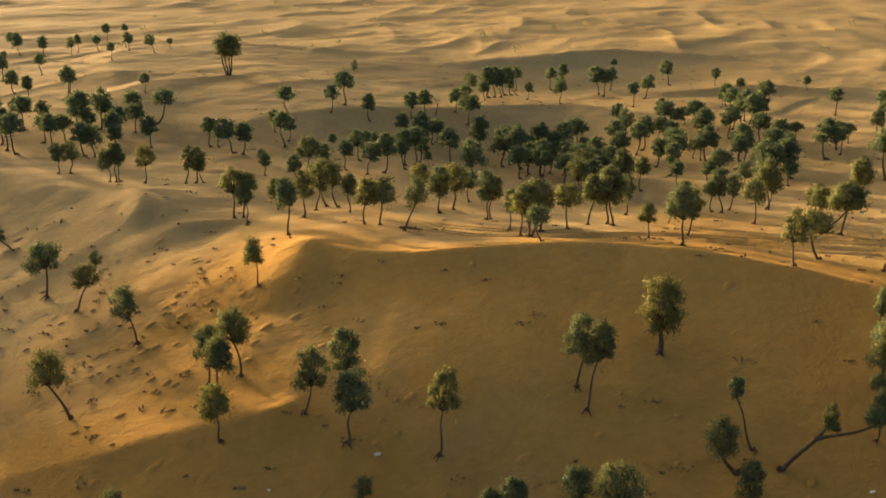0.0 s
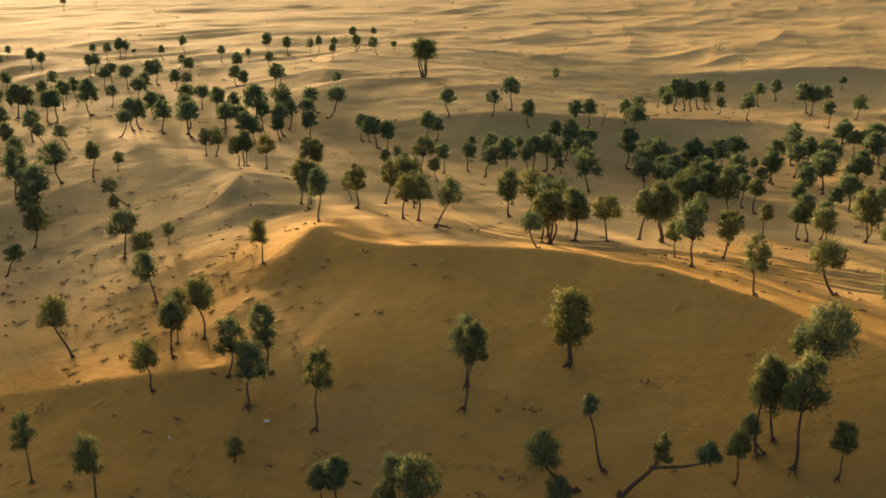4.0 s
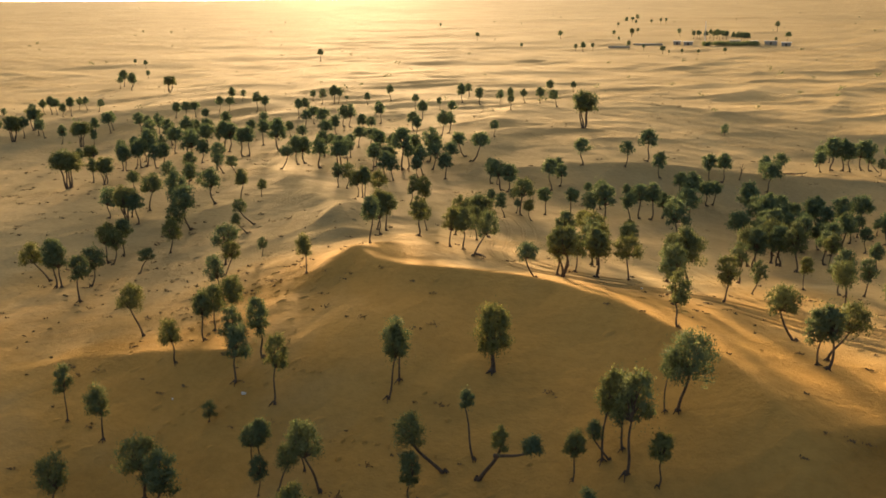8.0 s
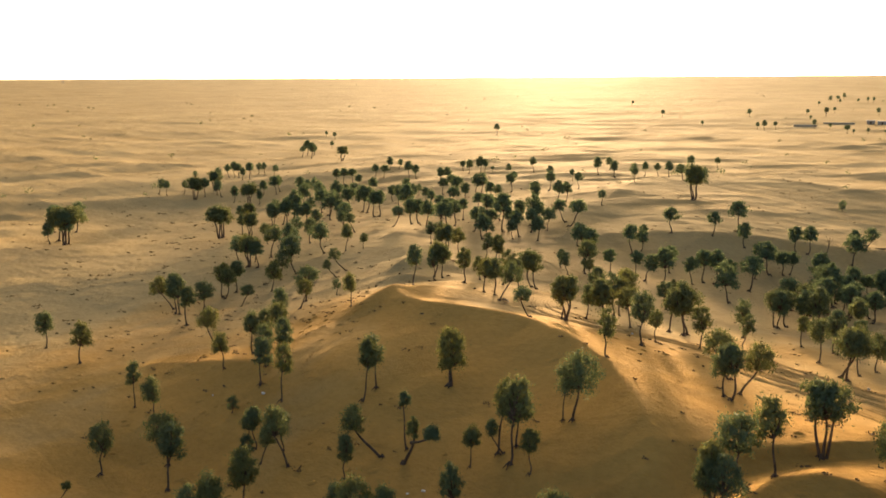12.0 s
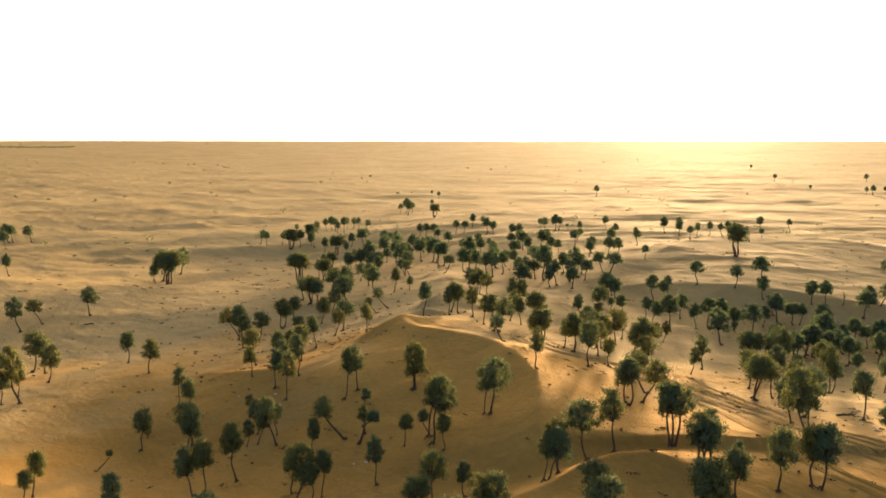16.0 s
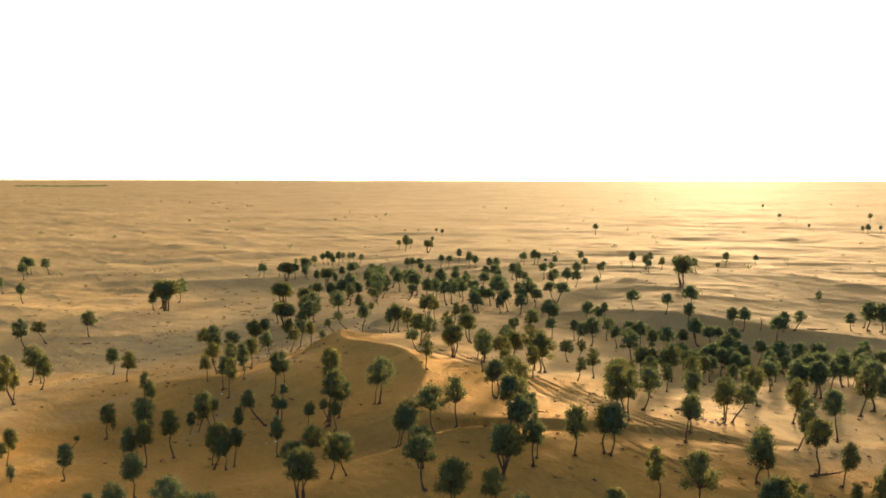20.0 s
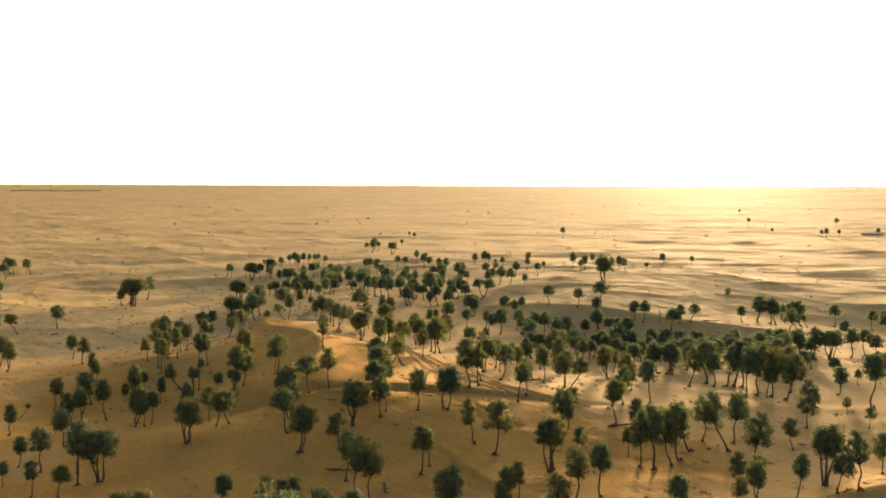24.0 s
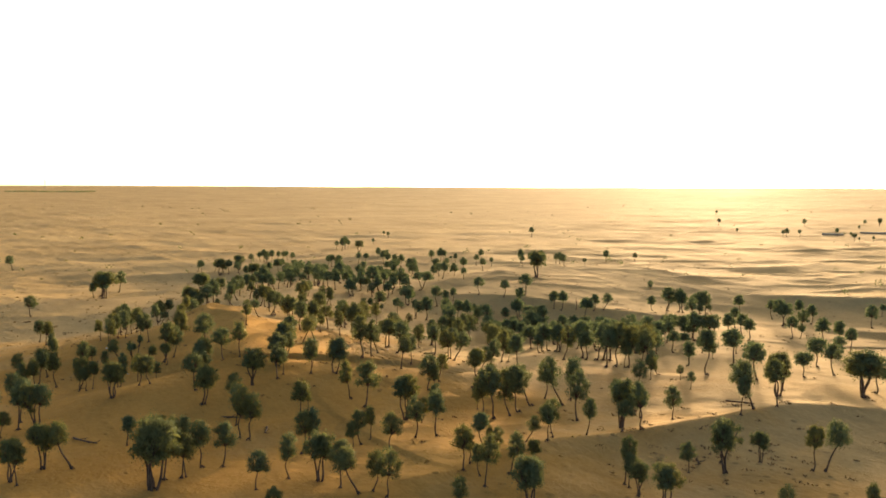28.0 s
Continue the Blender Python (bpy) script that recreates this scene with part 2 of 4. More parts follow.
def value_noise(x, y):
    i, j = np.floor(x).astype(int), np.floor(y).astype(int)
    u, v = x - i, y - j
    u, v = u * u * u * (u * (6 * u - 15) + 10), v * v * v * (v * (6 * v - 15) + 10)
    p = lambda a, b: LATTICE[(i + a) % 256, (j + b) % 256]
    return (p(0, 0) * (1 - u) + p(1, 0) * u) * (1 - v) + (p(0, 1) * (1 - u) + p(1, 1) * u) * v


def dunes(x, y, size, turn):
    """Wind-blown waves with rims: 0 to 1, long across the wind."""
    c, s = math.cos(radians(turn)), math.sin(radians(turn))
    u, v = (c * x + s * y) / size, (c * y - s * x) / size * 0.45
    u = u + 0.9 * value_noise(u * 0.5 + 40, v * 0.8 + 7)
    return 1 - np.abs(2 * value_noise(u, v) - 1)


def land(x, y):
    x, y = np.asarray(x, float), np.asarray(y, float)
    z = -2.0 + np.max([ridge(x, y, *r) for r in RIDGES], axis=0)
    for cx, cy, r, a in BROAD + SMALL + LOCAL:
        z = z + a * np.exp(-((x - cx) ** 2 + (y - cy) ** 2) / (2 * r * r))
    out = np.hypot(x, y)
    away = np.clip((np.hypot((x - 10) / 130, (y - 95) / 105) - 0.85) / 0.8, 0, 1) * (1 - 0.3 * np.clip((out - 350) / 500, 0, 1))
    z = z + away * (1.9 * dunes(x, y, 110, -25) ** 1.3 + 1.0 * dunes(x + 300, y, 42, -40) ** 1.5 + 0.6 * dunes(x, y - 200, 17, -10) ** 1.4 - 1.8)
    rough = 1 - np.exp(-(np.hypot(x - 12, (y - 60) * 1.3) / 34) ** 4)
    z = z + (0.30 * rough + 0.5 * away) * 0.7 * (dunes(x + 90, y - 50, 13, -35) ** 1.4 - 0.4)
    z = z + (0.22 * rough + 0.35 * away) * (dunes(x - 40, y + 70, 24, 20) ** 1.6 - 0.4)
    z = z + 0.16 * (value_noise(x / 3.1, y / 3.1) - 0.5)
    far = np.clip((out - 1200) / 3600, 0, 1)
    return z + 30 * far + np.clip((out - 600) / 900, 0, 1) * 4 * (dunes(x, y, 330, -15) - 0.5)


def graded(lo, hi, step, below, above, end):
    """Even steps from lo to hi, growing by a factor of their own outwards on each side."""
    def tail(grow):
        out, d, s = [], 0.0, step
        while d < end:
            s *= grow
            d += s
            out.append(d)
        return np.array(out)
    return np.concatenate([lo - tail(below)[::-1], np.arange(lo, hi + step / 2, step), hi + tail(above)])


def finer(line, lo, hi):
    """Halve the steps between lo and hi, where the sharp crest runs."""
    halves = (line[1:] + line[:-1]) / 2
    return np.sort(np.concatenate([line, halves[(halves > lo) & (halves < hi)]]))


gx, gy = graded(-72, 116, 0.78, 1.026, 1.06, 4750), graded(30, 188, 0.78, 1.12, 1.021, 4750)
gx, gy = finer(gx, -20, 50), finer(gy, 50, 80)
mx, my = np.meshgrid(gx, gy)
mz = land(mx, my)
nx, ny = len(gx), len(gy)
idx = np.arange(nx * ny).reshape(ny, nx)
quads = np.stack([idx[:-1, :-1], idx[:-1, 1:], idx[1:, 1:], idx[1:, :-1]], -1).reshape(-1, 4)
sheet = bpy.data.meshes.new("ground")
sheet.vertices.add(nx * ny)
sheet.vertices.foreach_set("co", np.stack([mx, my, mz], -1).astype(np.float32).ravel())
sheet.loops.add(quads.size)
sheet.loops.foreach_set("vertex_index", quads.astype(np.int32).ravel())
sheet.polygons.add(len(quads))
sheet.polygons.foreach_set("loop_start", np.arange(0, quads.size, 4, dtype=np.int32))
sheet.update(calc_edges=True)
sheet.polygons.foreach_set("use_smooth", np.ones(len(quads), bool))
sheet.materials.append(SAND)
tagged(new("ground", sheet), "golden desert sand dunes with wind ripples to the horizon", "ground", kind="structure")


# ---- trees ----
def tube(verts, faces, path, radii, sides=7):
    start = len(verts)
    for k, (p, r) in enumerate(zip(path, radii)):
        a, b = path[max(k - 1, 0)], path[min(k + 1, len(path) - 1)]
        t = (Vector(b) - Vector(a)).normalized()
        u = t.orthogonal().normalized()
        v = t.cross(u)
        for s in range(sides):
            q = 2 * math.pi * s / sides
            verts.append(Vector(p) + (u * math.cos(q) + v * math.sin(q)) * r)
    for k in range(len(path) - 1):
        for s in range(sides):
            a, b = start + k * sides + s, start + k * sides + (s + 1) % sides
            faces.append((a, b, b + sides, a + sides))
    faces.append(tuple(start + (len(path) - 1) * sides + s for s in range(sides)))


def bend(rng, a, b, wob, n=7):
    a, b = Vector(a), Vector(b)
    o1 = Vector((rng.uniform(-1, 1), rng.uniform(-1, 1), 0)) * wob
    o2 = Vector((rng.uniform(-1, 1), rng.uniform(-1, 1), rng.uniform(-0.3, 0.3))) * wob
    pts = []
    for k in range(n + 1):
        s = k / n
        pts.append(a.lerp(b, s) + o1 * math.sin(math.pi * s) + o2 * math.sin(2 * math.pi * s) * 0.6)
    return pts


def mesh_of(name, verts, faces, mat, smooth, normals=None):
    me = bpy.data.meshes.new(name)
    me.from_pydata([tuple(v) for v in verts], [], faces)
    me.materials.append(mat)
    if smooth or normals:
        me.polygons.foreach_set("use_smooth", np.ones(len(faces), bool))
    me.update()
    if normals:
        me.normals_split_custom_set_from_vertices(normals)
    return me


def leaves(verts, faces, rng, centre, radii, count, size, normals=None, heart=None, fill=0.45):
    """Small leaf sprays in an ellipsoid, turned outwards as leaves grow."""
    c = Vector(centre)
    for _ in range(count):
        d = Vector((rng.gauss(0, 1), rng.gauss(0, 1), rng.gauss(0, 1))).normalized()
        r = rng.random() ** fill * (1.0 + 0.09 * rng.gauss(0, 1))
        p = c + Vector((d.x * radii[0], d.y * radii[1], d.z * radii[2])) * r
        a = (Vector((rng.gauss(0, 0.6), rng.gauss(0, 0.6), rng.gauss(0, 1.1))) + d * 0.4).normalized()
        b = a.orthogonal().normalized()
        b = (Matrix.Rotation(rng.uniform(0, 6.28), 3, a) @ b)
        l, w = size * rng.uniform(0.7, 1.6), size * rng.uniform(0.28, 0.48)
        n = a.cross(b)
        out = d if heart is None else (d + (p - Vector(heart)).normalized() * 0.8).normalized()
        if n.dot(out) < 0:
            b, n = -b, -n
        k = len(verts)
        verts.extend((p - a * l * 0.5, p - b * w * 0.5, p + a * l * 0.5, p + b * w * 0.5))
        faces.append((k, k + 1, k + 2, k + 3))
        if normals is not None:
            v = (out * 0.85 + n * 0.3).normalized()
            normals.extend([tuple(v)] * 4)


def crown_on(rng, top, spread, rise, clumps, count, limbs, size=0.18):
    """A domed crown of merging leaf clumps round the top of a stem, each on a limb of its own, with a feathered rim."""
    verts, faces, normals = [], [], []
    mid = Vector(top) + Vector((rng.uniform(-0.25, 0.25), rng.uniform(-0.25, 0.25), rise * 0.36))
    sx, sy, sz = spread * rng.uniform(0.82, 1.12), spread * rng.uniform(0.82, 1.12), rise * rng.uniform(0.58, 0.66)
    for k in range(clumps):
        u, q = 1 - 1.65 * (k + 0.6 * rng.random()) / clumps, 2.4 * k + rng.uniform(-0.6, 0.6)
        flat = math.sqrt(max(0.0, 1 - u * u)) if u > 0 else 1.0 - 0.25 * u * u
        out = rng.uniform(0.42, 0.72)
        c = mid + Vector((math.cos(q) * flat * sx * out, math.sin(q) * flat * sy * out, u * sz * rng.uniform(0.52, 0.80) - (0.08 * sz if u < 0 else 0)))
        s = spread * rng.uniform(0.32, 0.50)
        shape = (s * rng.uniform(0.9, 1.15), s * rng.uniform(0.9, 1.15), s * rng.uniform(0.7, 1.0))
        leaves(verts, faces, rng, c, shape, int(count * (0.45 + 1.3 * s)), size, normals, mid)
        leaves(verts, faces, rng, c, [0.7 * v for v in shape], max(6, count // 7), size * 2.2, normals, mid)
        limbs.append(([], []))
        tube(limbs[-1][0], limbs[-1][1], bend(rng, top, c, 0.12, 4), [0.065, 0.052, 0.04, 0.028, 0.015], 5)
    leaves(verts, faces, rng, mid, (sx * 0.66, sy * 0.66, sz * 0.6), max(30, count // 2), size * 2.6, normals, mid)
    leaves(verts, faces, rng, mid, (sx * 1.04, sy * 1.04, sz * 1.04), count, size * 0.9, normals, mid, 0.16)
    return verts, faces, normals


def roots(rng, verts, faces, foot, r):
    for k in range(5):
        q = 2 * math.pi * (k + rng.uniform(-0.3, 0.3)) / 5
        l = rng.uniform(0.2, 0.5)
        a = Vector(foot)
        tube(verts, faces, [a + Vector((0, 0, 0.22)), a + Vector((math.cos(q) * l * 0.5, math.sin(q) * l * 0.5, 0.06)), a + Vector((math.cos(q) * l, math.sin(q) * l, -0.12))], [r * 0.8, r * 0.5, r * 0.2], 5)


def stem_meshes(seed, kind, level=0):
    """Mesh data for one tree 5 m high: a list of (part name, mesh); what follows a trunk and is of wood grows on it."""
    rng = random.Random(seed)
    made = []
    if kind == "s":
        fork = rng.uniform(1.9, 2.5)
        stems = [((0, 0, -0.3), (rng.uniform(-0.5, 0.5), rng.uniform(-0.5, 0.5), fork), 0.085, rng.uniform(1.08, 1.5), 5.0 - fork, rng.choice((13, 15, 18)))]
    elif kind == "m":
        n = rng.choice((3, 3, 4))
        q0 = rng.uniform(0, 6.28)
        stems = []
        for k in range(n):
            q = q0 + 6.28 * k / n
            f = rng.uniform(1.9, 2.6)
            o = rng.uniform(0.3, 0.75)
            stems.append(((math.cos(q) * 0.14, math.sin(q) * 0.14, -0.3), (math.cos(q) * o, math.sin(q) * o, f), 0.095, rng.uniform(1.0, 1.35), (5.0 - f) * rng.uniform(0.85, 1.0), 11))
    elif kind == "n":
        fork = rng.uniform(2.2, 2.7)
        stems = [((0, 0, -0.3), (rng.uniform(-0.5, 0.5), rng.uniform(-0.5, 0.5), fork), 0.075, rng.uniform(1.0, 1.25), 5.3 - fork, 12)]
    elif kind == "t":
        stems = [((0, 0, -0.3), (rng.uniform(-0.2, 0.2), rng.uniform(-0.2, 0.2), 1.3), 0.17, rng.uniform(1.35, 1.5), 3.6, 24)]
    elif kind == "w":
        fork = rng.uniform(2.3, 2.8)
        stems = [((0, 0, -0.3), (rng.uniform(-0.6, 0.6), rng.uniform(-0.6, 0.6), fork), 0.1, rng.uniform(1.7, 1.95), 5.0 - fork, 18)]
    elif kind == "q":
        stems = [((0, 0, -0.3), (-1.75, 0.1, 3.5), 0.1, 0.8, 1.5, 8)]
    elif kind == "L":
        fork = rng.uniform(2.1, 2.6)
        stems = [((0, 0, -0.3), (-rng.uniform(1.0, 1.5), rng.uniform(-0.3, 0.3), fork), 0.1, rng.uniform(1.35, 1.7), 5.0 - fork, 14)]
    elif kind == "l":
        stems = [((0, 0, -0.3), (-2.4, rng.uniform(-0.4, 0.4), 2.6), 0.14, 1.45, 2.6, 14)]
    elif kind == "c":
        stems = [((0, 0, -0.3), (2.9, 0.1, 2.6), 0.11, 0.85, 1.2, 7)]
    elif kind == "k":
        stems = [((0, 0, -0.3), (2.9, 0.2, 3.5), 0.17, 0.85, 2.0, 9), ((2.2, 0.1, 2.6), (6.2, 0.4, 4.1), 0.12, 1.15, 1.2, 10)]
    elif kind == "d":
        stems = [((0, 0, -0.3), (rng.uniform(-0.6, 0.6), 0.2, 3.4), 0.12, 0, 0, 0)]
    else:
        stems = [((0, 0, -0.2), (0.1, 0.1, 0.9), 0.12, 1.7, 4.0, 15)]
    for k, (foot, top, r, spread, rise, clumps) in enumerate(stems):
        bark, feet, limbs = ([], []), ([], []), []
        path = bend(rng, foot, top, 0.2 if kind != "b" else 0.05)
        tube(bark[0], bark[1], path, [r * (1.5 if i == 0 else 1.1 - 0.5 * i / 7) for i in range(8)], 8)
        stem_at = len(made)
        made.append(None)
        if k == 0:
            roots(rng, feet[0], feet[1], (foot[0], foot[1], 0.0), r)
            made.append(("root_flare", mesh_of("root_flare", *feet, BARK, True)))
        if kind == "d":
            for _ in range(4):
                q = rng.uniform(0, 6.28)
                limbs.append(([], []))
                tube(limbs[-1][0], limbs[-1][1], bend(rng, path[rng.choice((4, 5, 6, 7))], Vector(top) + Vector((math.cos(q) * 0.9, math.sin(q) * 0.9, rng.uniform(0.5, 1.9))), 0.15, 4), [0.07, 0.055, 0.04, 0.03, 0.012], 5)
            made.extend(("limb", mesh_of("limb", *limb, BARK, True)) for limb in limbs)
            made[stem_at] = ("trunk", mesh_of("trunk", *bark, BARK, True))
            continue
        cv, cf, cn = crown_on(rng, top, spread, rise, clumps, int((160, 100, 54)[level] * (0.85 if kind == "m" else 1)), limbs, (0.15, 0.19, 0.27)[level])
        if level:
            for limb in limbs:
                bark[1].extend(tuple(i + len(bark[0]) for i in f) for f in limb[1])
                bark[0].extend(limb[0])
        else:
            made.extend(("limb", mesh_of("limb", *limb, BARK, True)) for limb in limbs)
        made[stem_at] = ("trunk", mesh_of("trunk", *bark, BARK, True))
        made.append(("crown", mesh_of("crown", cv, cf, LEAF, True, cn)))
    return made


KINDS = {"n": 5, "t": 3, "w": 4, "q": 1, "s": 16, "m": 6, "L": 4, "l": 2, "k": 1, "b": 3, "d": 2, "c": 1}
MODELS = {k: [stem_meshes(100 * i + n, k) for n in range(c)] for i, (k, c) in enumerate(KINDS.items())}
LABELS = {
    "s": "dark green desert tree with bare trunk",
    "n": "slender desert tree with thin green crown",
    "t": "dense green desert tree leafy low down",
    "w": "desert tree with wide umbrella of foliage",
    "q": "thin slanting desert tree with tufted crown",
    "m": "broad green desert tree with several trunks",
    "L": "leaning green desert tree with slanting trunk",
    "l": "thin desert tree leaning far over",
    "c": "small crooked desert tree with slanting trunk",
    "k": "bent desert tree reaching sideways",
    "d": "thin dead tree with bare branches",
    "b": "low dark green desert shrub",
}
PLACES = {
    "far": "trees on the distant sand", "back": "trees in the hollow behind the dune", "north": "trees of the far grove", "west": "trees on the western slope",
    "east": "trees on the eastern sand", "flat": "trees on the flat behind the crest", "face": "trees on the dune face",
}
STANDS = {"far": "far out", "back": "in the hollow", "north": "in the far grove", "west": "on the open slope", "east": "on the lower sand", "flat": "behind the dune crest", "face": "on the dune face"}
tree_rng = random.Random(5)


MID_MODELS = {k: [stem_meshes(9000 + 100 * i + n, k, 1) for n in range(c)] for i, (k, c) in enumerate(KINDS.items()) if k not in "tqkc"}
FAR_MODELS = {k: [stem_meshes(5000 + 100 * i + n, k, 2) for n in range(max(2, c // 2))] for i, (k, c) in enumerate(KINDS.items())}
far_verts, far_faces, far_slots = [], [], []


def arrays(me):
    co = np.empty(len(me.vertices) * 3, np.float32)
    me.vertices.foreach_get("co", co)
    return co.reshape(-1, 3), [tuple(p.vertices) for p in me.polygons]


FAR_ARRAYS = {}


def plant(kind, place, spots):
    """Trees of one kind in one part of the land: x, y, height and, for leaning ones, the way that they lean from."""
    for spot in spots:
        x, y, h = spot[:3]
        k, mirror = kind, 1
        if kind in "Rr":
            k, mirror = kind.replace("R", "L").replace("r", "l"), -1
        turn = spot[3] + (180 if mirror < 0 else 0) if len(spot) > 3 else tree_rng.uniform(0, 360)
        s = h / 5.0
        wide = s * tree_rng.uniform(0.9, 1.12) * {"far": 1.3, "north": 1.42, "back": 1.3, "west": 1.12, "flat": 1.12, "face": 0.92}.get(place, 0.98)
        s *= {"far": 1.12, "north": 1.14, "back": 1.05, "west": 1.04, "flat": 1.05, "east": 1.06}.get(place, 1.0)
        m = pose(x, y, float(land(x, y)), 0, 0, turn) @ Matrix.Diagonal((wide, wide, s, 1))
        pick = tree_rng.random()
        if place in ("far", "north", "back") and k != "m":
            parts = FAR_MODELS[k][int(pick * len(FAR_MODELS[k]))]
            for name, me in parts:
                if me.name not in FAR_ARRAYS:
                    FAR_ARRAYS[me.name] = arrays(me)
                co, faces = FAR_ARRAYS[me.name]
                base = sum(len(v) for v in far_verts)
                a = np.array(m)
                far_verts.append(co @ a[:3, :3].T + a[:3, 3])
                far_faces.extend(tuple(i + base for i in f) for f in faces)
                far_slots.extend([1 if name == "crown" else 0] * len(faces))
            continue
        root = new("shrub" if k == "b" else "tree")
        root.matrix_basis = m
        tagged(root, ("small " if h < 3.6 else "tall " if h > 6.0 else "") + LABELS[k] + " " + STANDS[place], "shrub" if k == "b" else "tree", PLACES[place])
        pool = MID_MODELS[k] if place in ("west", "flat", "north", "back", "far") and k in MID_MODELS else MODELS[k]
        for name, me in pool[int(pick * len(pool))]:
            piece = new(name, me)
            if name == "trunk":
                trunk = piece
            piece.parent = root if name in ("trunk", "crown") else trunk


plant("L", "east", [
        (76.9, 26, 5.3, 77), (77.4, 112.1, 3.6, 43), (81, 84, 5.4, 50), (83.5, 87.2, 6.5, 39), (100.8, 46.3, 4.7, 60), (105.5, 98.4, 5.8, 37)])
plant("L", "face", [
        (-25.4, 59.5, 5.4, 23), (-3.3, 41.3, 6.3, 150), (9.8, 45.3, 5.5, 62), (45.3, 50.7, 4.6, 200)])
plant("L", "flat", [
        (8.3, 77.2, 3.4, 35), (31.6, 77.4, 4.6, 20), (46.6, 104.9, 3.8, 34)])
plant("L", "north", [
        (-78.3, 120.5, 3.5, 59), (-47.1, 151.1, 4.3, 36)])
plant("L", "west", [
        (-103.7, 49.7, 5.2, 78), (-71.1, 117, 3.8, 49), (-59.3, 72.2, 5.2, 60)])
plant("R", "back", [
        (3.1, 172, 4.3, 46)])
plant("R", "east", [
        (64.8, 87.1, 4.1, 33), (99.3, 67.9, 3, 50), (120.7, 90.4, 5.4, 34)])
plant("R", "face", [
        (6.5, 44.7, 3.6, 38)])
plant("R", "far", [
        (-105.3, 198.5, 3.4, 40)])
plant("R", "flat", [
        (-3.6, 85.1, 4.7, 38), (35, 73, 4.7, 20), (36.5, 88.7, 5, -22), (54, 90.4, 4.7, 36)])
plant("R", "north", [
        (-44, 147.9, 4.9, 36)])
plant("R", "west", [
        (-65.9, 122, 4.1, 47), (-47.3, 76.6, 3.4, 56), (-30.5, 75.2, 4.3, 22)])
plant("b", "back", [
        (-24.6, 129.9, 2)])
plant("b", "face", [
        (-10.6, 38.6, 2), (-4.7, 48.9, 2.1), (16.7, 20.4, 2.2)])
plant("b", "far", [
        (-416.4, 1131.4, 4.2), (-270.2, 713.5, 2.7), (-219.3, 166.8, 2.4), (-19.2, 212.3, 2.5)])
plant("c", "face", [
        (-3.7, 30.5, 3.1, 73)])
plant("d", "back", [
        (-1.3, 166.8, 2.8)])
plant("k", "face", [
        (19.4, 49.5, 4.4, -20)])
plant("l", "back", [
        (15.2, 198.6, 2.7, -6)])
plant("l", "face", [
        (17, 49.4, 4.3, 36), (26.9, 53.1, 2.7, 36)])
plant("l", "west", [
        (-44.7, 94.3, 3.4, 49), (-41.8, 90.1, 2.7, 49)])
plant("m", "back", [
        (50.3, 155, 5.4), (104.5, 123.2, 6.6)])
plant("m", "east", [
        (75.2, 23.5, 5), (77.6, 20, 4.3), (78.6, 65.6, 5.8), (88.2, 30.7, 7.3), (94.7, 45.3, 5.2), (97.9, 83.8, 5.9),
        (99, 112, 6.4), (114.4, 56, 5.8), (114.8, 81.7, 5.7), (115.3, 86.9, 3.6), (115.4, 68.6, 3.7), (119.4, 68.1, 4.7)])
plant("m", "face", [
        (41.7, 41, 4), (51.3, 37.4, 5.4), (52.3, 49.2, 4.4), (53.2, 27.4, 5.9)])
plant("m", "far", [
        (-276.6, 752.7, 6.6), (-216.4, 226.8, 5.4), (-185.8, 154.6, 5.8), (-179.3, 143.9, 6.4), (-157.2, 148.2, 5.9), (-137.7, 88.4, 8.2),
        (-130.7, 131.4, 4.5), (-108.7, 110.1, 6.8)])
plant("m", "flat", [
        (7.7, 83.6, 5.2), (46.1, 64.6, 5.8), (53.1, 60.1, 5), (58.4, 54, 5.3)])
plant("m", "north", [
        (-41, 187.1, 7.2)])
plant("m", "west", [
        (-101.5, 112.7, 5.5), (-68, 91.1, 5.7)])
plant("n", "face", [
        (-17.4, 45.1, 4.8), (-0.3, 51.5, 5.7), (8.8, 54, 6.2), (26.5, 52.8, 6), (28.4, 52, 6.6), (28.4, 58.1, 4.3),
        (51.8, 21.2, 4)])
plant("q", "face", [
        (18.3, 50.9, 4.6, -28)])
plant("s", "back", [
        (-33.4, 137.7, 4.3), (-29.3, 134.4, 5.1), (-28.1, 133.8, 4.7), (-25.5, 146.2, 3.7), (-24.7, 153.8, 4.8), (-23, 139.3, 5.3),
        (-22.9, 141.8, 4), (-22.4, 119.4, 3), (-18.6, 120.2, 2.2), (-18.3, 157.2, 4.6), (-16.6, 162.6, 5.8), (-15.9, 138.2, 2.8),
        (-15.4, 122.9, 4.1), (-12.9, 126.3, 4), (-11.9, 157.5, 4.8), (-11.7, 133.7, 4.5), (-11.5, 142.7, 3), (-10, 124.3, 4.2),
        (-9.9, 143.4, 2.8), (-7.9, 126.1, 5.8), (-6.3, 152.9, 4.3), (-5.6, 143.6, 2), (-5.3, 133.5, 5.3), (-5.2, 130, 4.3),
        (-5.2, 162.9, 4.8), (-4.1, 134.4, 5.5), (-3.5, 137.7, 4.2), (-3.4, 163.6, 5), (-3.2, 145.5, 3.9), (-3, 150.1, 5.7)])
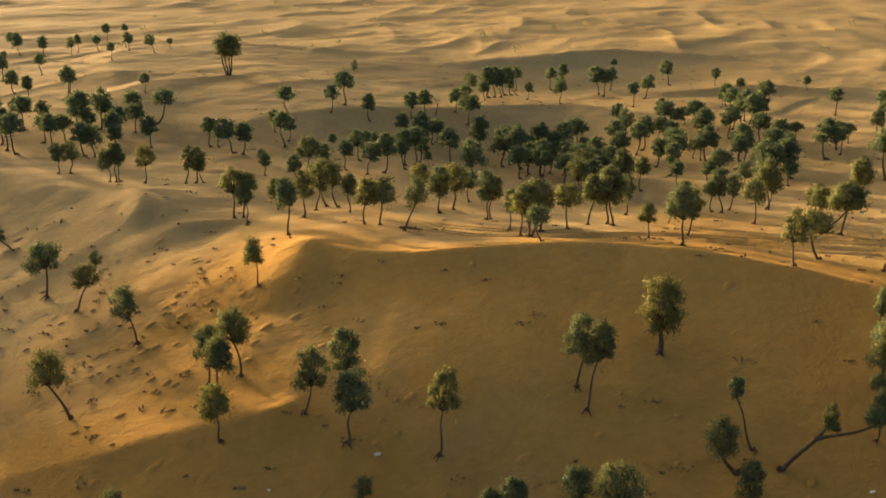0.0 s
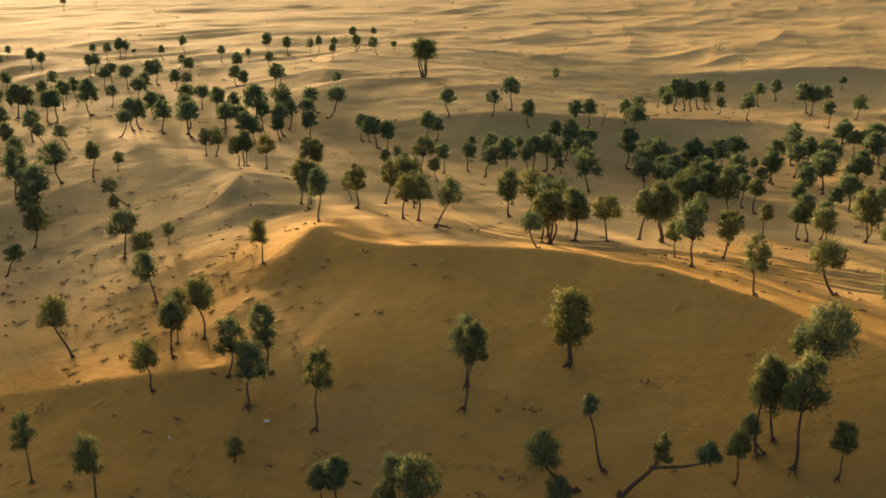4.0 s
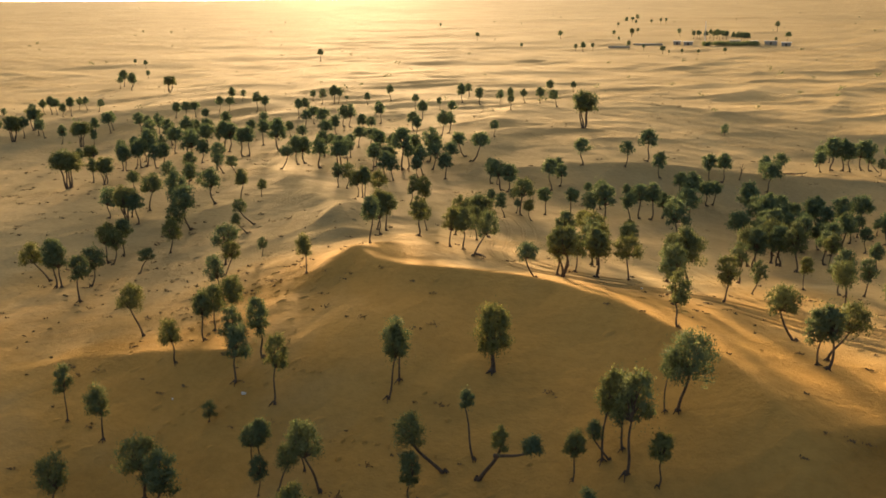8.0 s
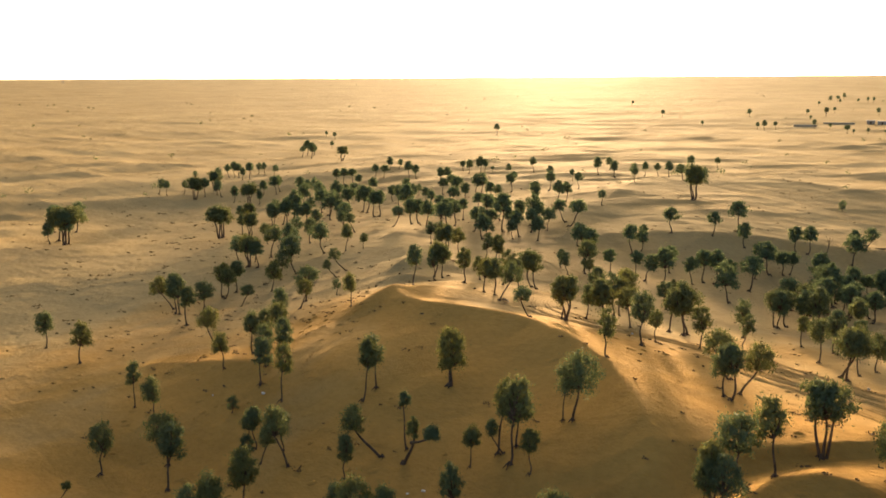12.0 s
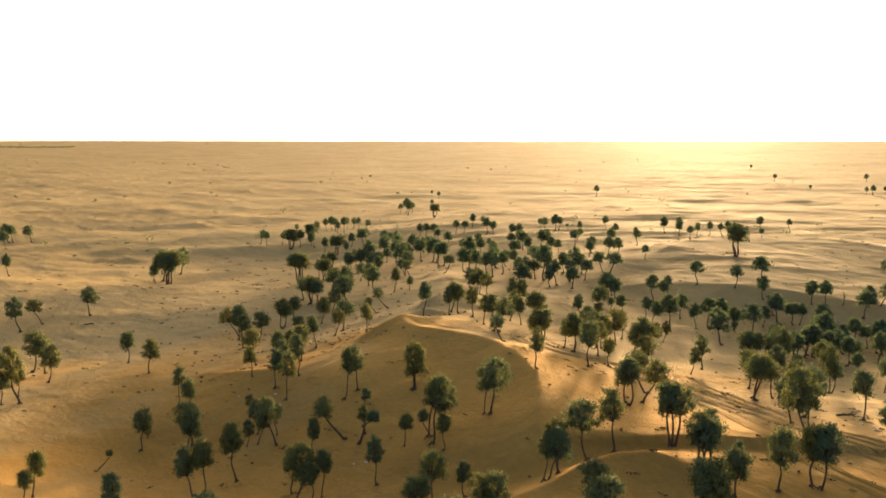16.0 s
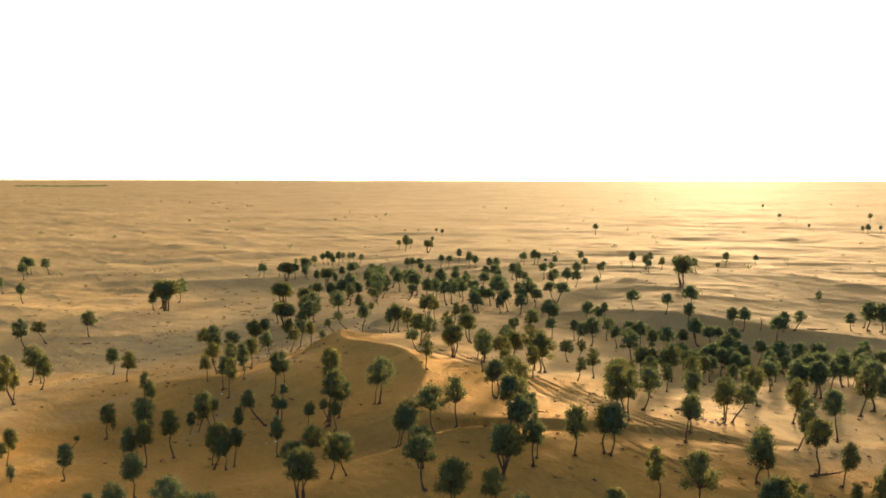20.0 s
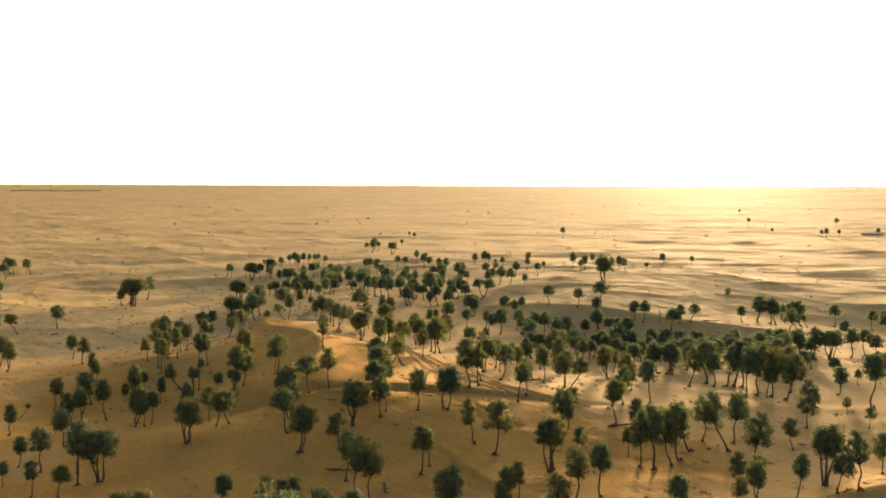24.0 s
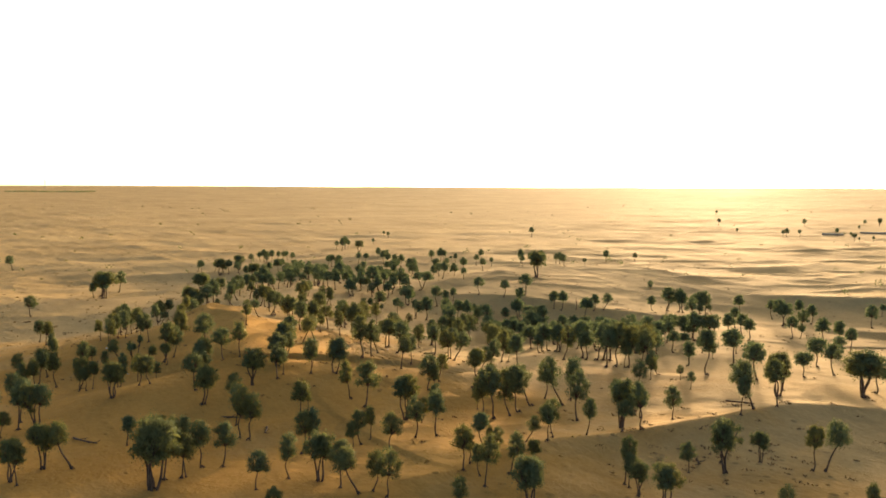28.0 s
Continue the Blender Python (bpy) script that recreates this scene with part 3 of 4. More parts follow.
plant("s", "back", [
        (-2, 136.4, 2.1), (-1.7, 152.1, 4.3), (-1.3, 153.5, 4), (0.6, 136.6, 5.7), (2, 169.8, 4.4), (4, 125.1, 6),
        (4.1, 164.9, 5.4), (4.9, 193.3, 4.2), (5.8, 149.3, 6.8), (7.9, 184.5, 3.9), (8.9, 143.2, 5.9), (8.9, 188.8, 6.3),
        (9.5, 152.6, 4.9), (10.1, 191.5, 6.1), (10.2, 145.8, 5.1), (10.6, 130.7, 5), (11.3, 192, 5.7), (11.6, 133.5, 3.8),
        (11.6, 141.8, 6.7), (11.9, 153, 4), (12.3, 135.5, 4.8), (12.6, 197.1, 6), (12.8, 144.5, 5.1), (13.5, 132.7, 4.8),
        (13.9, 129.8, 4.3), (14.1, 134.4, 5.4), (14.8, 151.1, 5.3), (15.2, 136.4, 4.7), (15.9, 150.5, 5.8), (16.2, 126.2, 4.6)])
plant("s", "back", [
        (16.6, 192.1, 3.4), (17, 134.4, 5), (17.3, 149.3, 4.8), (17.9, 133.6, 4.8), (18.7, 131.1, 5), (19.1, 118.2, 4.9),
        (19.3, 117.5, 5.1), (19.5, 152.6, 5.8), (19.8, 135.3, 3.9), (21.1, 133.4, 3.9), (21.7, 153.9, 5.7), (21.8, 144.5, 4.2),
        (21.8, 149.7, 3.4), (22.1, 139.5, 5.3), (22.1, 182.4, 5.2), (22.5, 129.7, 4.5), (23.5, 122.6, 4.3), (24.3, 151, 2.5),
        (25.5, 136.1, 3.6), (26.3, 145.1, 4.3), (27, 144, 4.9), (27.1, 152, 5), (29.5, 165.7, 4.2), (29.7, 154.9, 5.8),
        (29.8, 147.8, 5.2), (30, 120.5, 3.7), (30.4, 136.2, 4.4), (30.6, 128.4, 4.8), (31.1, 150.1, 5.5), (33.1, 133.9, 5.1)])
plant("s", "back", [
        (33.1, 137.3, 5.5), (33.9, 120.8, 3.2), (34.2, 152.9, 4.7), (34.8, 147.6, 4.9), (35.6, 121.5, 4.7), (35.6, 182.1, 4.8),
        (36.4, 159.9, 5.1), (36.8, 140.4, 2.9), (37.2, 164.7, 4.2), (37.4, 138.4, 3.9), (37.8, 136.5, 5.6), (38.2, 157.2, 4.2),
        (39.2, 144.7, 2.5), (39.7, 148.8, 5.8), (39.8, 129.7, 4.9), (40.1, 160.7, 3.2), (41.1, 124.1, 4.3), (41.1, 198.8, 5),
        (41.3, 151.9, 4.7), (41.4, 121.2, 5.3), (41.5, 158.6, 4.7), (41.8, 119.4, 5), (42, 134.8, 5.5), (42.4, 133.3, 4.3),
        (42.9, 117.6, 3.7), (43.1, 121.2, 5.3), (43.1, 157, 3.3), (44.4, 121, 5.3), (44.7, 149.7, 5.3), (44.9, 130.1, 5.4)])
plant("s", "back", [
        (46.4, 154.7, 3.9), (47.2, 131.5, 4), (47.3, 143.8, 5.2), (48.7, 153.5, 6), (48.9, 136.7, 3.6), (49, 139.6, 4.9),
        (49, 158.2, 5), (49.8, 167, 5.3), (50.3, 161.5, 5.4), (52.2, 182.7, 3.3), (52.3, 179.6, 5), (53.1, 132.3, 6.1),
        (53.3, 164.1, 4.4), (53.4, 145.3, 3.1), (54.8, 117.2, 6.7), (55.9, 134.7, 4.1), (56.8, 138.2, 4.2), (57.6, 115.4, 5),
        (58.7, 116.7, 6.2), (59.4, 117.8, 7.2), (59.9, 179.2, 5.6), (60.1, 142.2, 3.2), (60.7, 128.4, 5.3), (60.8, 184.4, 5),
        (61.5, 202.7, 3.3), (65.6, 145, 4.4), (68.6, 135.2, 2.4), (70.3, 173.6, 5.1), (72.6, 123.9, 4.2), (74.8, 161.8, 4.3)])
plant("s", "back", [
        (75, 201.1, 3.1), (76, 131, 6.2), (81.8, 180.9, 3.9), (82.7, 144.5, 5.3), (84.1, 124.2, 5.4), (87.8, 122.1, 5.7),
        (88.6, 132.5, 4.2), (89.1, 139.6, 5.2), (99.9, 129.9, 5.2), (102.5, 129, 5.6)])
plant("s", "east", [
        (62.6, 49.9, 4), (63.4, 91.1, 5), (64.3, 95.1, 5.7), (66, 79.3, 4.2), (66.3, 111.9, 7.3), (66.9, 113.3, 7.5),
        (67.8, 119.8, 6.8), (68.1, 114.2, 4.5), (68.4, 63.6, 5.2), (68.4, 114.7, 7), (69.2, 75.4, 5.4), (69.3, 47.1, 5.3),
        (70, 75.3, 4), (70.4, 82.4, 5.9), (70.6, 56.2, 3.9), (71, 33.4, 3.6), (71.2, 114, 6.7), (71.8, 63.7, 6.4),
        (71.9, 54.2, 5.3), (73.5, 81.9, 4.3), (73.9, 45.6, 6.1), (74.9, 46.3, 5.5), (75.5, 36.1, 4.2), (75.9, 38.5, 3.9),
        (76.2, 37.1, 4.2), (76.6, 70.7, 3.7), (78.2, 66.5, 5.4), (78.7, 76.7, 3.2), (79, 20.3, 4.5), (79, 108.6, 3.5)])
plant("s", "east", [
        (79.6, 87.5, 5.2), (80.9, 66.5, 3.2), (81.3, 118.6, 7.5), (81.7, 112.2, 2.3), (81.8, 90.1, 6), (81.9, 75.1, 5.9),
        (82.6, 80.6, 6.4), (82.7, 102.3, 4.2), (83.1, 78.6, 6.3), (83.2, 49, 5.2), (83.2, 49.6, 5.1), (83.2, 57.9, 3.9),
        (83.2, 76, 6.9), (83.3, 37.5, 5.1), (84.1, 56.1, 4.3), (84.3, 39.3, 5.1), (84.5, 31.8, 6.4), (85.5, 54.3, 3.3),
        (85.6, 32.7, 5.7), (85.7, 34.9, 4.8), (85.8, 34.4, 4.9), (86.6, 61.9, 4.8), (87, 93.9, 3.5), (87.3, 107.9, 2.8),
        (87.4, 64.4, 5.5), (89.9, 84, 6.4), (90.8, 55.7, 4.7), (92.5, 43, 4.6), (93.8, 38.9, 3.9), (93.9, 76.3, 3.9)])
plant("s", "east", [
        (95.1, 89.9, 4.2), (95.4, 118, 3.9), (96.7, 108.2, 4), (97.3, 64.4, 2.2), (97.9, 45.9, 4.6), (98.4, 62.4, 4.3),
        (99.1, 72, 4.4), (99.5, 90.8, 4.1), (100.3, 75.9, 4.2), (100.8, 69.7, 4.1), (101.3, 47.6, 4), (101.6, 80.2, 3.8),
        (101.9, 37.4, 3.1), (102.3, 58.3, 3.4), (102.4, 82.5, 5.5), (102.5, 61.5, 3.2), (103.2, 47.9, 4.5), (103.2, 56.8, 4.7),
        (104.8, 57.6, 3.4), (105.7, 60.5, 4.3), (105.9, 95.4, 4.6), (106, 63.5, 3.3), (106, 102.2, 5.8), (107.1, 56.5, 4.9),
        (111.1, 50.6, 3.9), (112.2, 69.9, 4.8), (112.7, 83.7, 4.7), (112.9, 78.5, 3.3), (113.2, 69.6, 3.7), (119.9, 89.3, 5.1)])
plant("s", "east", [
        (126.9, 74.9, 3.4), (131.2, 82.1, 3.4)])
plant("s", "face", [
        (-28.4, 112.1, 3.6), (-23.2, 68, 5.3), (-19.4, 90.8, 5), (-18.5, 88.6, 4.6), (-16.1, 60.3, 5.1), (-14.8, 57.9, 5.2),
        (-14.4, 71.2, 4.2), (-13.9, 60.7, 5.2), (-13.8, 53.6, 4.3), (-11.9, 44.4, 4.8), (-8.9, 55.6, 5.1), (-7.6, 36.8, 5.2),
        (-5.9, 52.9, 5.3), (-5.7, 56.1, 5.7), (0.9, 38.9, 6.2), (2.8, 45.9, 3.5), (3.6, 46, 4.5), (5.3, 44, 3.1),
        (7.2, 46.6, 4.1), (7.7, 21.6, 4.8), (8.4, 56, 5.3), (9.7, 20.4, 3.4), (14.2, 38.8, 6.1), (14.5, 34.4, 5.4),
        (15, 35.1, 5.8), (16.3, 45.9, 4.2), (17.5, 25.4, 4.6), (22.9, 40.3, 4.7), (24.7, 39.8, 5.7), (25.4, 50.9, 3.5)])
plant("s", "face", [
        (26.7, 41.3, 4.9), (26.9, 40.3, 4.1), (27.3, 54, 5.4), (29.6, 45.2, 4.8), (30.5, 29.4, 5.1), (30.6, 51.6, 3.9),
        (37.5, 22.8, 3.8), (38.8, 44.6, 4.8), (39.7, 47.3, 3.4), (41.1, 24.3, 5.4), (44.3, 19.9, 2.8), (44.6, 51.2, 4.3),
        (44.7, 52.6, 4.4), (44.9, 52.6, 4.7), (46, 27.1, 6.2), (48.7, 41.7, 4.4), (49, 43.1, 4.3), (51.4, 62.1, 4.4),
        (51.9, 25.7, 6.5), (55, 23.1, 3.5), (56.3, 59.5, 4.1)])
plant("s", "far", [
        (-547.6, 874.1, 4.9), (-467.9, 1209, 8.2), (-447.3, 1145.6, 6.4), (-431.4, 1091.3, 7.5), (-411, 1072, 5.3), (-394.5, 1107.1, 6.1),
        (-391.1, 980, 4.9), (-390.9, 1111.9, 6.1), (-365.5, 660.3, 5.5), (-356.1, 324.9, 3), (-340.9, 318.4, 3.7), (-322, 717.3, 6.1),
        (-301.6, 401.8, 6.2), (-300.1, 767.3, 4.8), (-293.6, 804.7, 5), (-288.6, 276.8, 3.2), (-275.2, 570.6, 3.4), (-265.8, 246.5, 6.4),
        (-258.8, 76.8, 6.4), (-258.4, 77.7, 6), (-256, 83.8, 5.9), (-255.6, 242.4, 4.3), (-252.9, 234.8, 4.3), (-246.2, 778.9, 6.1),
        (-244, 232.8, 6.1), (-240.2, 71.6, 5.7), (-232.7, 565.5, 4.4), (-224.2, 572.2, 4.8), (-223.6, 557.5, 6.1), (-221.4, 743.9, 5.8)])
plant("s", "far", [
        (-221.2, 749.4, 5.9), (-218.1, 747.2, 5.8), (-212.7, 754.5, 6.8), (-211, 174.9, 4.3), (-209.9, 182.7, 3.7), (-209, 59.4, 5.1),
        (-208.7, 169.9, 4), (-208.5, 175.4, 5.2), (-207.5, 732.1, 6.6), (-206.9, 588.5, 5.5), (-206.8, 176, 4.7), (-206.4, 751.6, 7.2),
        (-206.4, 913.3, 8.4), (-206.2, 183.1, 3.7), (-203, 183.8, 3.7), (-202.4, 732.6, 7), (-199.5, 746.8, 6.6), (-198, 734.9, 7),
        (-197.5, 171.7, 3.9), (-197.4, 589.4, 3.3), (-196.5, 173.7, 5.2), (-195.6, 141, 4.5), (-194.8, 181.6, 3.6), (-194, 738.1, 7),
        (-188.7, 140.2, 4.2), (-187.6, 145, 3.9), (-183.2, 719.6, 6.8), (-180.6, 147.9, 5.3), (-177.2, 709.7, 7.1), (-176.7, 717.2, 6.7)])
plant("s", "far", [
        (-174.6, 150.1, 4.7), (-171.8, 710.7, 7.1), (-171, 57.9, 5.6), (-169.6, 712.6, 6.7), (-167.7, 547.2, 4.7), (-166.3, 207.1, 4.4),
        (-165.8, 148.6, 4.7), (-164.5, 209.9, 3.3), (-162.7, 544.2, 2.7), (-162.2, 160.6, 5.4), (-161.1, 181.4, 4.2), (-157.9, 550.9, 3.4),
        (-157.5, 94, 6.3), (-155.2, 150, 3.8), (-155.2, 183.3, 4.2), (-155, 179.9, 4.5), (-154.9, 191.7, 4.3), (-154, 97.6, 6.8),
        (-153.3, 193.8, 3.8), (-151.1, 716.5, 4.1), (-149.1, 737.5, 6.3), (-148.6, 553.1, 3), (-146.7, 197.9, 5.1), (-145.6, 220.4, 3.2),
        (-144.1, 198.7, 4.3), (-144, 161.8, 5.2), (-143.2, 176, 4), (-142.4, 88.6, 8), (-140.3, 85.8, 4.7), (-136.8, 214, 4.3)])
plant("s", "far", [
        (-136.1, 561.7, 3.7), (-135.9, 87.2, 7.3), (-135.9, 150.8, 6.2), (-134.8, 217, 5.2), (-134.2, 131, 3.7), (-134, 217.9, 4.3),
        (-133.5, 221.2, 1.8), (-131.7, 154.7, 6.2), (-129.3, 156.3, 6.2), (-124.8, 145.1, 3.9), (-123.1, 191.6, 4.6), (-122.7, 228, 4.5),
        (-121.9, 187.8, 4.7), (-120.1, 214.1, 3.3), (-120, 145.5, 5.9), (-116.7, 174.7, 3), (-116.3, 165.5, 4.3), (-115.4, 127.5, 5.1),
        (-113.8, 127.6, 4.8), (-113.8, 129.6, 5.7), (-113.5, 149.2, 5.9), (-113.2, 142.2, 5.8), (-113, 130.4, 5.2), (-112.8, 167.9, 3.6),
        (-112.5, 183.2, 4.4), (-107.3, 169, 3.6), (-107.2, 245.8, 3.9), (-100, 208.9, 3.8), (-97.7, 227.6, 5), (-94, 211.1, 3.1)])
plant("s", "far", [
        (-91.8, 227.6, 4.5), (-88.8, 277.3, 3.2), (-88.7, 261.9, 4.7), (-86.9, 234.6, 4), (-85.8, 227.9, 3.8), (-81.4, 233.7, 3.5),
        (-70.9, 222.8, 4.1), (-68.7, 204.5, 3.5), (-63.7, 218.7, 4.1), (-62.5, 226.5, 2.4), (5.3, 202.2, 3.6), (13.9, 198, 5.6),
        (15.4, 208.7, 5), (23.5, 211.8, 4.8), (26.6, 218.8, 4.5), (32.7, 204.5, 6), (33.3, 202.7, 5.7), (36, 210, 4.9),
        (40.5, 233.5, 3), (49.7, 214, 5.3), (58.2, 208.8, 3.7)])
plant("s", "flat", [
        (-20.1, 90, 5), (-17.7, 115.4, 3.6), (-17, 118.8, 5.5), (-16.8, 95.4, 3.2), (-14.1, 116.7, 3.2), (-13.3, 80.1, 5),
        (-13.3, 88.8, 4.7), (-13, 96, 4.9), (-12.6, 101.4, 5.5), (-11.2, 100.8, 5.2), (-9.5, 95.2, 4.1), (-7.3, 86.4, 4.6),
        (-5.9, 86.8, 4.7), (-2.4, 109.3, 4.6), (-0.4, 100.7, 5.5), (0.5, 115.4, 3.4), (1.1, 104.2, 5.5), (3, 110.6, 4),
        (4.4, 97.1, 5.4), (4.9, 97.6, 5), (6.3, 89.1, 4.2), (7, 84, 4.9), (9.1, 88, 5.4), (9.4, 88.2, 4.9),
        (12, 89.8, 4.8), (14.5, 93.7, 5.1), (16.5, 94.1, 5.8), (16.6, 114.3, 5), (16.8, 92.8, 5.9), (17.3, 116.2, 5)])
plant("s", "flat", [
        (17.4, 113.7, 5.1), (17.7, 120, 5.8), (18.7, 84.8, 3.5), (19.6, 101, 4.6), (20.5, 79.7, 5.6), (22, 115, 5.8),
        (22.7, 86.7, 4.8), (22.9, 94.9, 3.6), (25.1, 119.4, 4.8), (25.7, 67.2, 4.3), (26, 102.4, 3.8), (29.5, 102.7, 3.9),
        (30.2, 101.8, 5), (31.5, 94.7, 4.7), (31.6, 103.8, 4.3), (34.8, 70.8, 4.5), (35.6, 70.3, 4.9), (35.8, 103.7, 5.6),
        (35.9, 104.3, 4.1), (36.7, 115.5, 4), (37.2, 91.2, 4.3), (37.4, 94.7, 4), (37.5, 87.8, 5.2), (37.9, 112.7, 4.5),
        (45, 85.2, 5.4), (45.5, 55.3, 5.2), (46.2, 104.8, 5.3), (46.3, 57.3, 5.1), (46.9, 80.4, 4.8), (48.3, 90.3, 5.3)])
plant("s", "flat", [
        (51, 76.9, 5.8), (52.1, 74.6, 6.5), (52.2, 90.8, 5.4), (54, 89, 5.1), (56.2, 80.7, 4.7), (56.5, 46.8, 5.1),
        (56.6, 98, 5.2), (56.8, 99, 3.2), (56.8, 111.2, 5.9), (57.6, 58, 5.1), (57.6, 63.2, 5.3), (58.3, 66.3, 5),
        (58.5, 77.6, 5), (58.9, 66.5, 5), (60.5, 118.2, 7.3), (61.4, 45.7, 5), (61.5, 46.1, 5.1)])
plant("s", "north", [
        (-181.6, 146, 4.4), (-179.2, 151.3, 4.2), (-165.4, 158, 4.4), (-165, 163.7, 4.6), (-155.3, 164.8, 4.8), (-151.6, 164.1, 4.2),
        (-131.1, 162.2, 4.2), (-129.4, 169.7, 4.6), (-129, 137.9, 4.3), (-128.3, 162.9, 4.6), (-128.1, 140.9, 4.4), (-120.7, 173.3, 4.2),
        (-119.4, 136.6, 4.8), (-113.1, 131.7, 7.3), (-110, 177.6, 4.2), (-109.6, 150, 6.5), (-108.6, 132.2, 4.6), (-108, 165.8, 4.6),
        (-107.5, 129.8, 4.8), (-107.5, 149.7, 6), (-106.4, 137.8, 6.2), (-104.9, 157.6, 5.2), (-103.5, 176.5, 5), (-101.6, 181.6, 4.8),
        (-101.1, 136.2, 4.5), (-99.5, 181.4, 5.1), (-96.3, 188.9, 4.6), (-95.5, 171.6, 4.2), (-95.4, 142, 5.4), (-94.9, 142.9, 5.6)])
plant("s", "north", [
        (-94.4, 158.3, 4), (-92.2, 149.4, 6.6), (-91.7, 163, 4.6), (-91.4, 175.4, 4.2), (-89, 176.1, 3.5), (-87.4, 193.3, 4.7),
        (-83.6, 124, 4.8), (-80.7, 197.2, 4), (-78.1, 177.7, 4.2), (-76.8, 156.4, 4.2), (-76.2, 147.5, 3.6), (-74.5, 143.1, 4.7),
        (-73.7, 92.4, 4.6), (-73.1, 172.1, 3.9), (-71.9, 154.1, 4.3), (-69.2, 131.9, 4.8), (-69, 129.8, 5), (-68, 143.2, 4.2),
        (-67.4, 175.7, 4.5), (-66.2, 170.8, 5.1), (-66, 150, 4.1), (-65.7, 91.4, 4.2), (-63, 145.1, 4.9), (-62.2, 127.9, 5),
        (-62.1, 134.8, 4.7), (-61.1, 146.9, 4), (-59.3, 129.9, 5.8), (-57, 136.4, 4.1), (-56.5, 126.6, 5.2), (-56.1, 146.9, 4.5)])
plant("s", "north", [
        (-54.6, 132.5, 4.5), (-53.9, 137.1, 4), (-52.3, 146.3, 6), (-52.2, 149, 4.2), (-51.4, 137.5, 7), (-51.4, 168.3, 3.2),
        (-51.2, 138.7, 4.2), (-48.3, 128.6, 4.6), (-47.8, 141.3, 4.4), (-47, 128.7, 4.2), (-46.2, 144.2, 4.3), (-46.1, 136.1, 4.9),
        (-45.6, 133.8, 3.5), (-41.5, 136, 4.4), (-32.2, 137.9, 3.1)])
plant("s", "west", [
        (-107.4, 114.5, 4.9), (-105, 59.4, 6.2), (-99.4, 44.4, 7.3), (-82.1, 104.3, 4.2), (-82.1, 111.3, 4.3), (-79.8, 113.9, 5.4),
        (-72.1, 107.1, 5), (-69.7, 93.6, 4.3), (-69.5, 96.8, 5.9), (-67, 38.9, 7.4), (-63.6, 40.1, 6.2), (-62.1, 95.9, 6.7),
        (-59.8, 101.2, 5.8), (-56.9, 81.7, 5.5), (-56.6, 79.2, 5.7), (-56.5, 103.3, 4.7), (-55.9, 51.2, 5.3), (-55.6, 70.4, 6.4),
        (-55.3, 78.7, 5.1), (-54.8, 70.6, 6.3), (-54.5, 91.7, 6.8), (-54.3, 88.5, 5.2), (-53.9, 105.1, 2.8), (-53.4, 38.1, 5.8),
        (-50.3, 71.6, 5.3), (-49.2, 83.3, 4.7), (-46, 113.4, 3.9), (-45.9, 66.9, 6), (-45.5, 32.1, 5.3), (-44.8, 114.2, 4.2)])
plant("s", "west", [
        (-41.6, 29, 4.9), (-40.4, 49.3, 5.5), (-39.9, 31, 8.5), (-38.3, 108.8, 4.2), (-37.6, 109, 4.5), (-37.3, 109.4, 4.6),
        (-34.5, 79.1, 5.1), (-34.2, 108.4, 4.7), (-30.9, 81.7, 2.4), (-30, 110.2, 4.6), (-29.1, 111.4, 4.4)])
plant("t", "face", [
        (14.4, 59.5, 6.1)])
plant("w", "face", [
        (29.2, 58.3, 5.9)])
grove = bpy.data.meshes.new("distant_grove")
grove.from_pydata(np.concatenate(far_verts).tolist(), [], far_faces)
grove.materials.append(BARK)
grove.materials.append(LEAF)
grove.polygons.foreach_set("material_index", np.array(far_slots, np.int32))
grove.update()
tagged(new("distant_grove", grove), "dark green desert trees scattered over distant sand", "trees", kind="stuff")


# ---- small things on the sand ----
def part(name, verts, faces, mat, parent, smooth=False, label=""):
    ob = new(name, mesh_of(name, verts, faces, mat, smooth))
    ob.parent = parent
    return tagged(ob, label) if label else ob


def plain(name, colour, rough=0.8):
    m, nodes, links, b = material(name, colour, rough)
    co = nodes.new("ShaderNodeTexCoord").outputs["Object"]
    f = noise_node(nodes, links, co, 3.0, 5, 0.65)
    links.new(mix(nodes, links, "MULTIPLY", 0.6, colour, ramp(nodes, links, f, [(0.3, (0.6, 0.58, 0.55)), (0.7, (1.1, 1.1, 1.1))])), b.inputs["Base Color"])
    links.new(bump(nodes, links, f, 0.4, 0.02), b.inputs["Normal"])
    return m


SCRUB, DRY, WHITE, WALL, STEEL = plain("dry_scrub", (0.20, 0.135, 0.07)), plain("dead_wood", (0.13, 0.095, 0.065)), plain("bleached_scrap", (0.75, 0.72, 0.66)), plain("limewashed_wall", (0.42, 0.36, 0.27)), plain("galvanised_steel", (0.35, 0.34, 0.32), 0.5)


def catmull(pts, step=0.8):
    out = []
    for k in range(len(pts) - 1):
        p0, p1, p2, p3 = (np.array(pts[min(max(k + d, 0), len(pts) - 1)], float) for d in (-1, 0, 1, 2))
        n = max(2, int(np.linalg.norm(p2 - p1) / step))
        for i in range(n):
            t = i / n
            out.append(0.5 * (2 * p1 + (p2 - p0) * t + (2 * p0 - 5 * p1 + 4 * p2 - p3) * t * t + (3 * p1 - p0 - 3 * p2 + p3) * t ** 3))
    return np.array(out)


